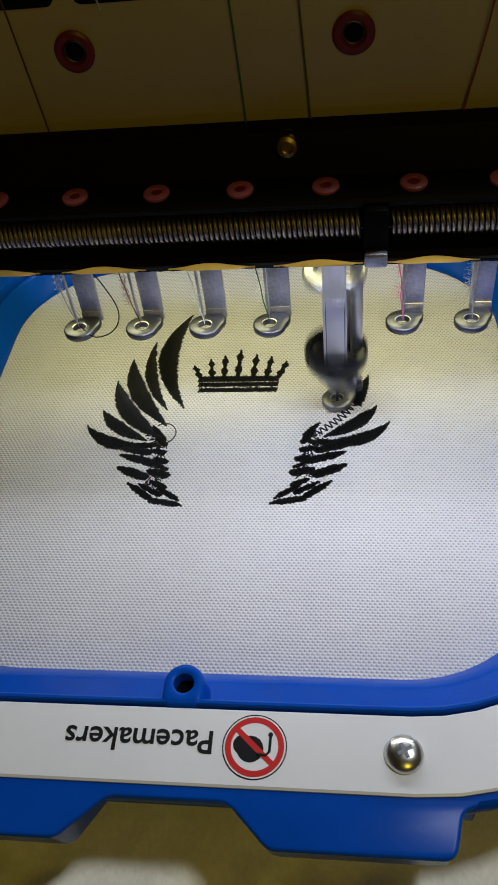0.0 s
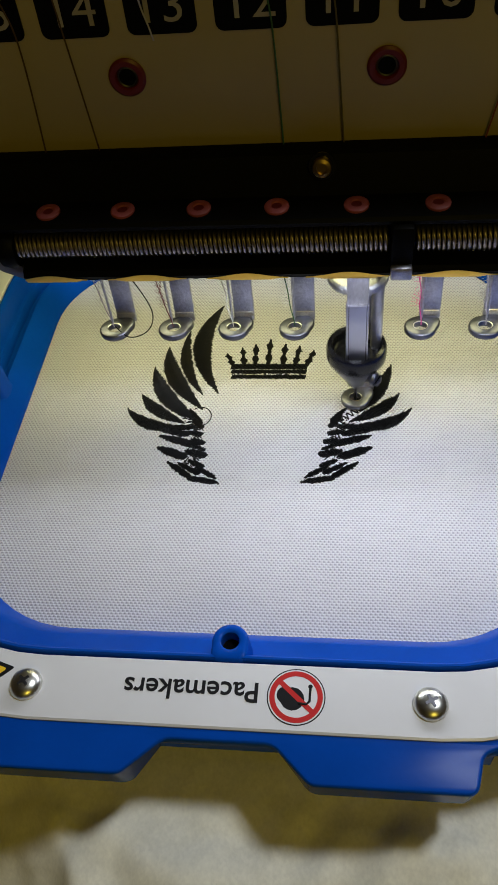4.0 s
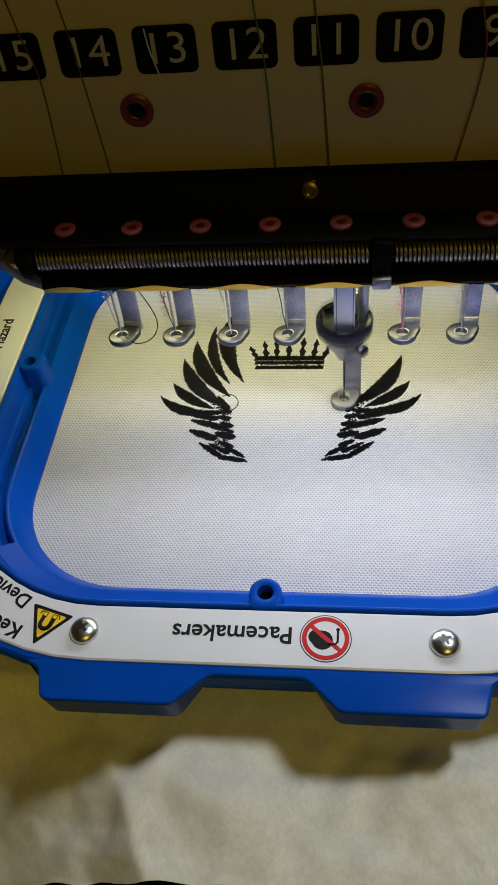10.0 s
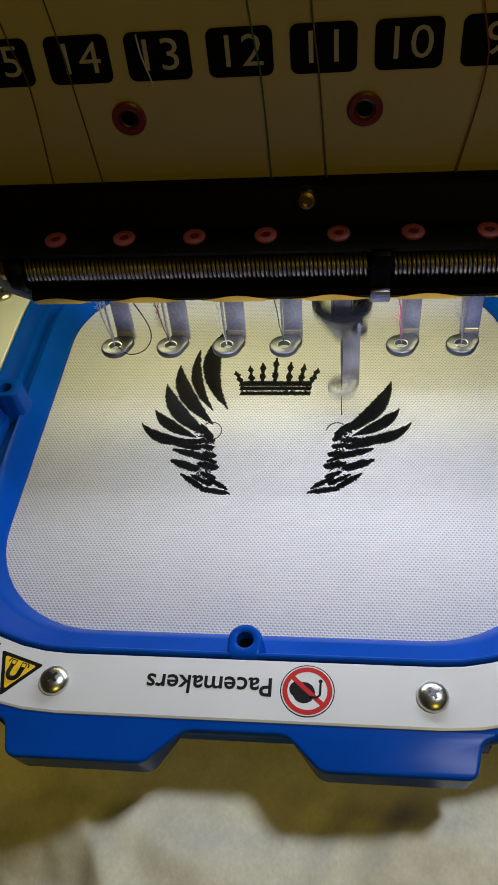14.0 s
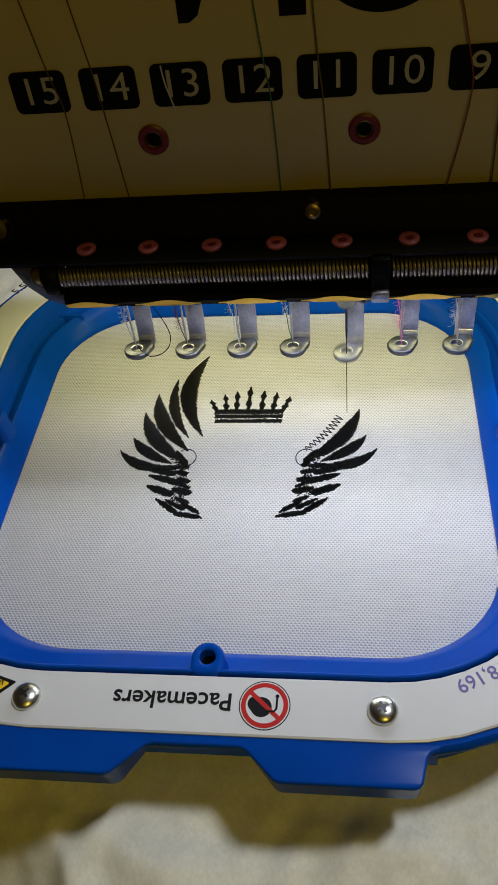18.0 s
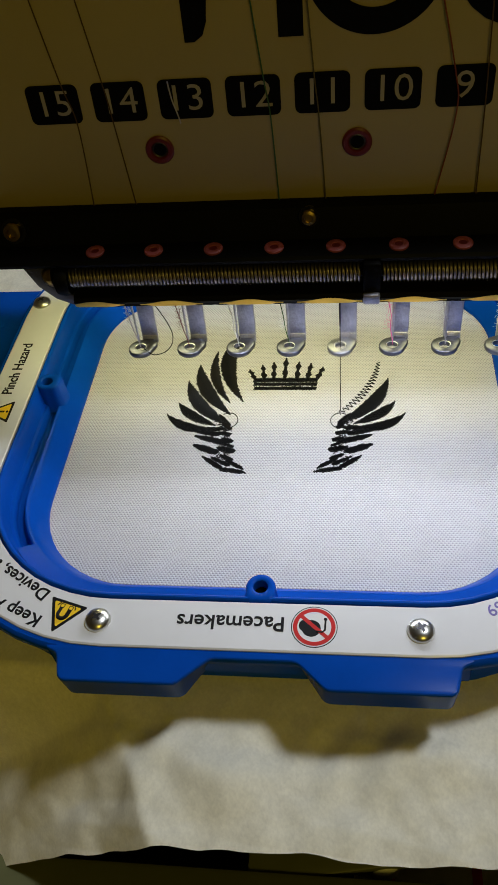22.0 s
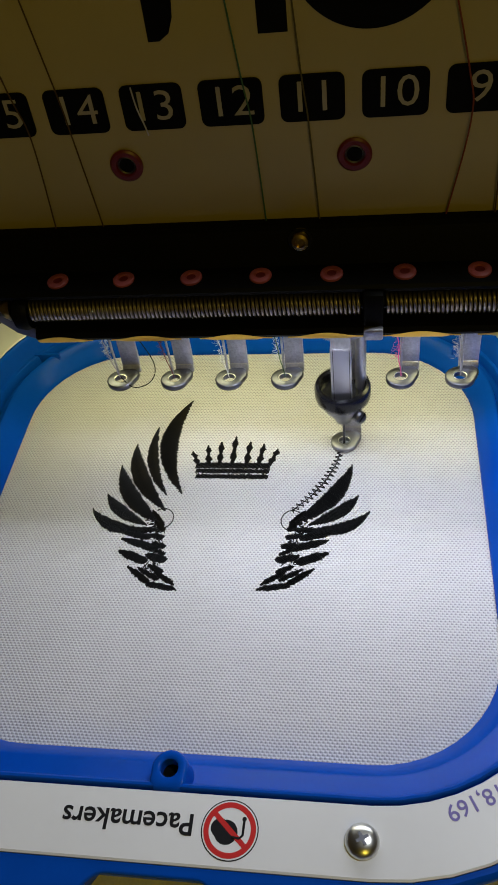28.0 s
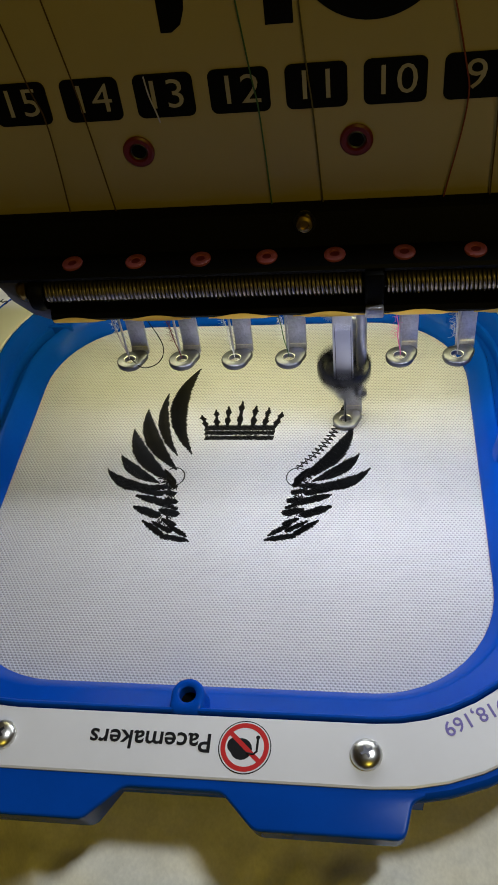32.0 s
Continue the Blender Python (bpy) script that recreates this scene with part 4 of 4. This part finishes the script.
def build_front_panel():
    panel = thing("front_panel", (20, 10, 93), "cream enamelled front panel with black number plaques", "machine panel")
    part("plate", box(bmesh.new(), -190, FACE_Y, 90.4, 190, 60, 176, 1.0), CREAM, panel)
    for k, num in enumerate(range(16, 5, -1)):
        if num > 15:
            continue
        plaque(str(num), -4.2 + (11 - num) * 17.85, 120.6, panel)
    for x in (-102.8, -49.0, 4.8, 58.6, 112.4):
        m = pose(x, FACE_Y, 107.0, 90, 0, 0)
        g = part("grommet", lathe(bmesh.new(), [(4.0, -0.2), (4.0, 0.4), (3.5, 0.8), (2.5, 0.8), (2.2, 0.3), (2.2, -0.1)], 28, m), CRIMSON, panel, "crimson ring grommet")
        part("eyelet", lathe(bmesh.new(), [(2.3, 0.15), (2.0, 0.3), (1.8, 0.1), (1.8, 0.0)], 20, m), DULL, g)
        # black disc in place of the darkness inside the eyelet
        part("hole_shade", lathe(bmesh.new(), [(1.85, 0.06), (0, 0.06)], 20, m), BLACK, g)
    # large maker's mark, as plain black shapes
    y0, y1 = FACE_Y - 0.2, FACE_Y + 0.2
    part("printed_shape", prism(bmesh.new(), [(-38.1, 134.5), (-35.6, 134.5), (-33.4, 136), (-32.2, 139), (-31.6, 144), (-31.6, 162), (-38.1, 162)], "y", y0, y1), BLACK, panel, smooth=False)
    part("printed_shape", prism(bmesh.new(), [(-14.7, 134.6), (-8.5, 134.6), (-8.5, 162), (-14.7, 162)], "y", y0, y1), BLACK, panel, smooth=False)
    for cx, a0, a1 in ((8.6, 205, 333), (8.6, 27, 205), (43.0, 0, 360)):
        out = []
        for k in range(25):
            a = radians(a0 + (a1 - a0) * k / 24)
            out.append((cx + 17 * math.cos(a), 151 + 17 * math.sin(a)))
        for k in range(24, -1, -1):
            a = radians(a0 + (a1 - a0) * k / 24)
            out.append((cx + 10.8 * math.cos(a), 151 + 10.8 * math.sin(a)))
        bm = bmesh.new()
        n = 25
        lo = [bm.verts.new((x, y0, z)) for x, z in out]
        for k in range(n - 1):
            bm.faces.new((lo[k], lo[k + 1], lo[2 * n - 2 - k], lo[2 * n - 1 - k]))
        bmesh.ops.recalc_face_normals(bm, faces=bm.faces)
        part("printed_shape", bm, BLACK, panel, smooth=False)
    return panel


def build_panel_threads():
    for colour, pts in (("brown", ((-76.5, 158), (-72.3, 127), (-70.2, 115), (-71.1, 91.2))), ("brown", ((-65, 158), (-61.1, 126), (-60.2, 115.5), (-58.5, 91.2))),
                        ("green", ((-22.5, 158), (-19.1, 126), (-17.8, 115), (-16.9, 91.2))), ("olive", ((-8.4, 158), (-6.2, 126), (-5.2, 115.4), (-3.8, 91.2))),
                        ("red", ((20, 158), (28.4, 126), (29.9, 114), (26.2, 91.2))), ("brown", ((35.2, 158), (36.5, 126), (36.9, 115), (37.4, 91.2))),
                        ("grey", ((-43.9, 125.6), (-43.4, 121), (-42.4, 117), (-41.9, 114.5)))):
        th = thing("needle_thread", (pts[-1][0], FACE_Y - 1, 91.2), colour + " sewing thread hanging down the front panel", "thread", "threads on the panel")
        line = smooth_line([(x, FACE_Y - 0.9, z) for x, z in pts], 8)
        part("strand", tube(bmesh.new(), line, 0.19, 5), YARN[colour], th)


# ---- needles and presser feet ----
def foot_mesh(parent, z, x, metal):
    bm = bmesh.new()
    # thick ring with a lug that runs back into the stem
    n = 36
    rings = []
    for r_in, zz, grow in ((True, -0.9, 0.0), (True, 0.55, 0.0), (True, 0.75, 0.22), (False, 0.75, -0.5), (False, 0.6, -0.2), (False, 0.25, 0.0), (False, -0.9, -0.05), (False, -1.2, -0.3), (True, -1.2, 0.2)):
        ring = []
        for k in range(n):
            a = 2 * math.pi * k / n
            ca, sa = math.cos(a), math.sin(a)
            if r_in:
                ring.append(bm.verts.new((x + (1.8 + grow) * ca, (1.55 + grow) * sa, z + zz)))
            else:
                px, py = (4.45 + grow) * ca, (4.25 + grow) * sa
                if ca > 0 and sa > -0.1:
                    px = max(px, min(5.5 + grow, px + 3.2 * min(sa + 0.1, 0.6)))
                    py = py + 1.0 * max(sa, 0)
                ring.append(bm.verts.new((x + px, py, z + zz)))
        rings.append(ring)
    for a, b in zip(rings, rings[1:] + rings[:1]):
        for k in range(n):
            bm.faces.new((a[k], a[(k + 1) % n], b[(k + 1) % n], b[k]))
    bmesh.ops.recalc_face_normals(bm, faces=bm.faces)
    toe = part("toe_ring", bm, metal, parent, "worn chrome toe ring", angle=40)
    # bright wire that stands in for the highlight on the inner rim
    line = [(x + 1.98 * math.cos(2 * math.pi * k / 28), 1.75 * math.sin(2 * math.pi * k / 28), z + 0.66) for k in range(29)]
    part("edge_highlight", tube(bmesh.new(), line, 0.16, 5), NICKEL, toe, "bright highlight line round the toe's hole")
    bm = bmesh.new()
    prism(bm, [(4.4, z - 0.9), (5.6, z - 0.9), (5.9, z + 2.0), (6.5, z + 6.0), (6.7, z + 40), (5.3, z + 40), (5.1, z + 6), (4.9, z + 2.0), (4.3, z + 0.9)], "x", x - 0.2, x + 5.6)
    bmesh.ops.bevel(bm, geom=bm.edges[:], offset=0.25, segments=2, affect="EDGES", profile=0.5)
    stem = part("stem", bm, STEEL, parent, "flat steel stem")
    part("bend_edge", tube(bmesh.new(), [(x + 0.1, 4.86, z + 2.0), (x + 5.3, 4.86, z + 2.0)], 0.16, 5), NICKEL, stem, "bright line across the bend")


def lint(bm, x, z0, z1, n, rnd, spread=1.3):
    """Frayed thread ends that cling to a needle."""
    for _ in range(n):
        p = Vector((x + rnd.uniform(-0.8, 0.2), rnd.uniform(-0.8, 0.4), rnd.uniform(z0, z1)))
        pts = [p]
        d = Vector((rnd.uniform(-1, 0.4), rnd.uniform(-0.6, 0.6), rnd.uniform(-0.6, 1.0)))
        for k in range(5):
            d += Vector((rnd.uniform(-0.7, 0.6), rnd.uniform(-0.5, 0.5), rnd.uniform(-0.7, 0.7)))
            p = p + d.normalized() * spread * 0.3
            pts.append(p)
        tube(bm, pts, 0.04, 3)


def build_idle_needles():
    rnd = random.Random(3)
    colours = {1: "lavender", 2: "maroon", 3: "white", 4: "green", 6: "pink", 7: "grey", 8: "white", 9: "brown"}
    for i, colour in colours.items():
        x = (i - 5) * PITCH
        foot = thing("presser_foot", (x, 0, 30), "raised chrome presser foot with a round toe", "presser foot", "presser feet on the needle case")
        foot_mesh(foot, 30.1, x, CHROME)
        needle = thing("needle", (x, 0, 32), "thin steel needle over a presser foot, " + colour + " thread", "needle", "needles in the needle case")
        part("shaft", lathe(bmesh.new(), [(0, 31.6), (0.35, 34), (0.42, 50), (0.8, 52), (0.8, 72), (0, 72)], 10, pose(x, 0, 0)), STEEL, needle)
        th = thing("needle_thread", (x, 0, 31), colour + " thread running down to the needle's eye", "thread", "threads at the needles")
        line = [(x - 2.6 + 0.3 * math.sin(i), -1.0, 66), (x - 2.2, -1.2, 52), (x - 1.2 + 0.4 * math.cos(i * 2), -0.9, 44), (x - 0.9, -0.8, 39), (x - 0.1, -0.5, 34), (x + 0.1, -0.3, 31.2)]
        part("strand", tube(bmesh.new(), smooth_line(line, 5), 0.15, 5), YARN[colour], th)
        bm = bmesh.new()
        lint(bm, x - 1.0, 38, 54, 90 if colour in ("lavender", "green", "grey", "maroon") else 40, rnd)
        part("frayed_lint", bm, YARN["white" if colour in ("lavender", "green") else colour], th)
    # loose black loop at the outermost foot
    loop = thing("loose_thread", (-66, 0, 30), "loose black thread end looped beside a presser foot", "thread")
    x = -4 * PITCH
    pts = [(x + 0.5, -0.4, 31.5), (x + 4.6, -3.4, 30.2), (x + 8.8, -3.2, 30.8), (x + 11.6, -2.2, 33.0), (x + 12.6, -1.2, 36.5), (x + 11.8, -0.6, 40.5), (x + 9.4, 0.4, 45.5), (x + 6.4, 1.5, 50)]
    part("strand", tube(bmesh.new(), smooth_line(pts, 6), 0.17, 5), YARN["black"], loop)


def build_working_needle():
    """The working needle bar at its lowest point; its presser foot is a thing of its own."""
    bar = thing("needle_bar", (0, 0, 0), "working steel needle bar with a black needle clamp, moving", "needle bar")
    bm = box(bmesh.new(), -3.1, -5.9, 18.4, 3.1, -3.2, 40.0, 0.6)
    sleeve = part("guide_sleeve", bm, POLISHED, bar, "bright flat guide sleeve")
    for x in (-2.3, 2.5):
        part("groove", box(bmesh.new(), x - 0.11, -5.96, 18.9, x + 0.11, -5.7, 39.6), DULL, sleeve)
    part("sleeve_cap", box(bmesh.new(), -2.9, -5.7, 39.8, 2.9, -3.0, 96.0, 0.4), STEEL, bar)
    part("bar", lathe(bmesh.new(), [(0, 12), (2.6, 12), (2.6, 110), (0, 110)], 18), STEEL, bar)
    part("rear_rod", lathe(bmesh.new(), [(0, 14), (1.7, 14), (1.7, 110), (0, 110)], 14, pose(5.6, 2.5, 0)), STEEL, bar)
    bm = lathe(bmesh.new(), [(4.5, 15.6), (7.6, 15.2), (8.5, 16.2), (8.7, 17.4), (8.7, 20.2), (8.3, 21.1), (7.4, 21.4), (6.9, 20.8), (6.7, 18.2), (2.0, 18.0)], 48)
    part("clamp_collar", bm, GLOSS, bar, "glossy black needle clamp collar")
    bm = lathe(bmesh.new(), [(7.4, 15.4), (7.2, 14.4), (5.9, 11.6), (4.3, 9.2), (3.3, 7.4), (2.6, 5.6), (1.6, 5.0), (0, 5.0)], 48)
    part("clamp_cone", bm, LIT_CHROME, bar, "steel cone under the collar")
    knob = part("clamp_screw", lathe(bmesh.new(), [(0, 1.6), (1.2, 1.6), (1.9, 1.1), (2.1, 0), (1.6, -1.4), (1.6, -4)], 18, pose(5.2, -5.4, 12.2, 62, 0, 38)), CHROME, bar)
    # black strip on the head, for the shade in its slot
    part("screw_slot", box(bmesh.new(), -1.7, -0.25, 1.35, 1.7, 0.25, 1.75, 0, pose(5.2, -5.4, 12.2, 62, 0, 38) @ pose(0, 0, 0, 0, 0, 30)), BLACK, knob)
    part("driver_disc", lathe(bmesh.new(), [(5.4, 43.6), (5.4, 42.0), (7.8, 42.0), (8.3, 42.6), (8.3, 44.4), (7.7, 45.0), (5.6, 45.0), (5.4, 43.6)], 36, pose(0, 3.0, 0)), STEEL, bar)
    part("needle", lathe(bmesh.new(), [(0, -9.5), (0.25, -8), (0.42, -5), (0.45, 8), (0, 8)], 10), CHROME, bar)
    foot = thing("presser_foot", (0, 0, 0), "working chrome presser foot stamping on the cloth", "presser foot", "presser feet on the needle case")
    foot_mesh(foot, 1.4, 0.0, LIT_CHROME)
    thread = thing("upper_thread", (0, 0, 0), "black upper thread drawn straight down into the cloth", "thread")
    part("strand", tube(bmesh.new(), [(0, -0.3, 0.1), (0, -0.3, 30), (-0.2, -0.6, 66)], 0.14, 5), YARN["black"], thread)
    return bar, foot


def build_stand():
    bed = tagged(structure("machine_bed", pose(-20 * U, 20 * U, -36 * U), (300 * U, 235 * U, 16 * U), STAND, "grey-green steel machine bed under the backing sheet", "machine bed"))
    rail = thing("stand_rail", (-20, -160, -76), "olive-green steel rail of the machine stand", "stand rail", "rails of the stand")
    bm = box(bmesh.new(), -420, -172, -76, 380, -141.0, -60, 1.6)
    part("beam", bm, STAND, rail)
    bm = bmesh.new()
    prism(bm, [(-420, -178), (380, -178), (380, -172.2), (-420, -172.2)], "z", -92, -66)
    bmesh.ops.bevel(bm, geom=bm.edges[:], offset=1.2, segments=2, affect="EDGES", profile=0.5)
    part("front_lip", bm, STAND, rail)
    cross = thing("stand_bracket", (10, -120, -78), "olive-green folded steel bracket of the machine stand", "stand bracket")
    bm = bmesh.new()
    prism(bm, [(-27.5, -100), (-27.5, -142.8), (-14, -142.8), (120, -118), (120, -100)], "z", -66, -61.5)
    bmesh.ops.bevel(bm, geom=bm.edges[:], offset=1.0, segments=2, affect="EDGES", profile=0.5)
    part("plate", bm, STAND, cross)
    part("web", box(bmesh.new(), -27.3, -142, -110, -24.5, -100, -66.1, 0.6), STAND, cross)
    back = thing("stand_rail", (-20, -124, -150), "olive-green steel rail of the machine stand", "stand rail", "rails of the stand")
    part("beam", box(bmesh.new(), -78, -128, -86, -28, -106, -72, 1.5), STAND, back)
    tray = thing("stand_tray", (-20, -20, -150), "black painted sheet-metal tray of the machine stand", "stand tray")
    part("plate", box(bmesh.new(), -420, -170, -150, 380, 130, -143, 1.5), BLACK, tray)
    part("rim", box(bmesh.new(), -420, 126, -142.9, 380, 130, -120, 1.0), BLACK, tray)
    # pale box with red marks and a bobbin beside the rail
    crate = thing("parts_box", (60, -124, -142.8), "pale grey parts box with faded red marks", "box")
    part("lid", box(bmesh.new(), 6, -140.4, -142.8, 120, -104, -72, 1.5), YARN["ivory"], crate)
    for x, w in ((14, 4), (42, 3), (55, 2)):
        part("red_mark", box(bmesh.new(), x, -140.0, -72.2, x + w, -122, -71.7, 0.1), RED, crate)
    reel = thing("bobbin", (14, -133, -72), "white thread bobbin lying on the parts box", "bobbin")
    part("thread_roll", lathe(bmesh.new(), [(0, 9), (4.5, 9), (6, 7.5), (6, 1), (5, 0), (0, 0)], 24, pose(14, -133, -71.9)), YARN["white"], reel)
    return bed


hoop_ob = build_hoop()
cloth_ob = build_cloth()
sheet_ob = build_backing()
build_head_bar()
build_front_panel()
build_panel_threads()
build_idle_needles()
bar_ob, foot_ob = build_working_needle()
build_stand()


# ---- what moves ----
def bar_heights():
    """Second, height of the needle bar: about twelve and a half stitches a second, meeting the rows of BAR."""
    turns = []
    for t, b in BAR:
        u = math.acos(1 - b / 20) / (2 * math.pi)
        if not turns:
            turns.append(u)
            continue
        want = turns[-1] + 12.5 * (t - BAR[len(turns) - 1][0])
        turns.append(min((n + s * u for n in range(int(want) - 1, int(want) + 3) for s in (-1, 1)), key=lambda q: abs(q - want)))
    rows = []
    for k in range(32 * FPS + 1):
        t = k / FPS
        i = max(j for j in range(len(BAR)) if BAR[j][0] <= t + 1e-9)
        if i == len(BAR) - 1:
            u = turns[-1]
        else:
            f = (t - BAR[i][0]) / (BAR[i + 1][0] - BAR[i][0])
            u = turns[i] + f * (turns[i + 1] - turns[i])
        rows.append((t, 24 * (1 - math.cos(2 * math.pi * u))))
    # the bar lingers at the ends of its stroke
    for k in range(FPS, len(rows) - 1, FPS):
        for q in (k - 1, k + 1):
            if rows[k][1] > 38:
                rows[q] = (rows[q][0], max(rows[q][1], rows[k][1] - 16))
            elif rows[k][1] < 8:
                rows[q] = (rows[q][0], min(rows[q][1], rows[k][1] + 16))
    rows[1], rows[-2] = (rows[1][0], rows[0][1] + 7), (rows[-2][0], rows[-1][1] + 7)
    return rows


def hoop_rows():
    """The hoop's shifts, with the small jogs of the satin stitch between the half seconds."""
    rows = []
    for k, (t, x, y) in enumerate(HOOP):
        rows.append((t, x, y))
        if k + 1 < len(HOOP):
            t2, x2, y2 = HOOP[k + 1]
            n = round((t2 - t) * 10)
            for j in range(1, n):
                f = j / n
                s = 0.9 if (j + k) % 2 else -0.9
                e = f * f * (3 - 2 * f) if n > 6 else f
                rows.append((t + (t2 - t) * f, x + (x2 - x) * e + 0.7 * s, y + (y2 - y) * e - 0.7 * s))
    return rows


def motions():
    shifts = hoop_rows()
    for ob in (hoop_ob, cloth_ob, sheet_ob):
        base = ob.location.copy()
        walk(ob, [(t, Matrix.Translation(base + Vector((x * U, y * U, 0)))) for t, x, y in shifts])
    heights = bar_heights()
    walk(bar_ob, [(t, Matrix.Translation((0, 0, h * U))) for t, h in heights])
    walk(foot_ob, [(t, Matrix.Translation((0, 0, min(max(0.0, (h - 18.8) * 1.15), 29.2) * U))) for t, h in heights])
    for ob, t in LATE:
        low, up = Matrix.Translation((0, 0, -0.9 * U)), Matrix.Identity(4)
        walk(ob, [(0, low), (max(t - 0.05, 0.03), low), (t + 0.05, up), (32.0, up)])


motions()
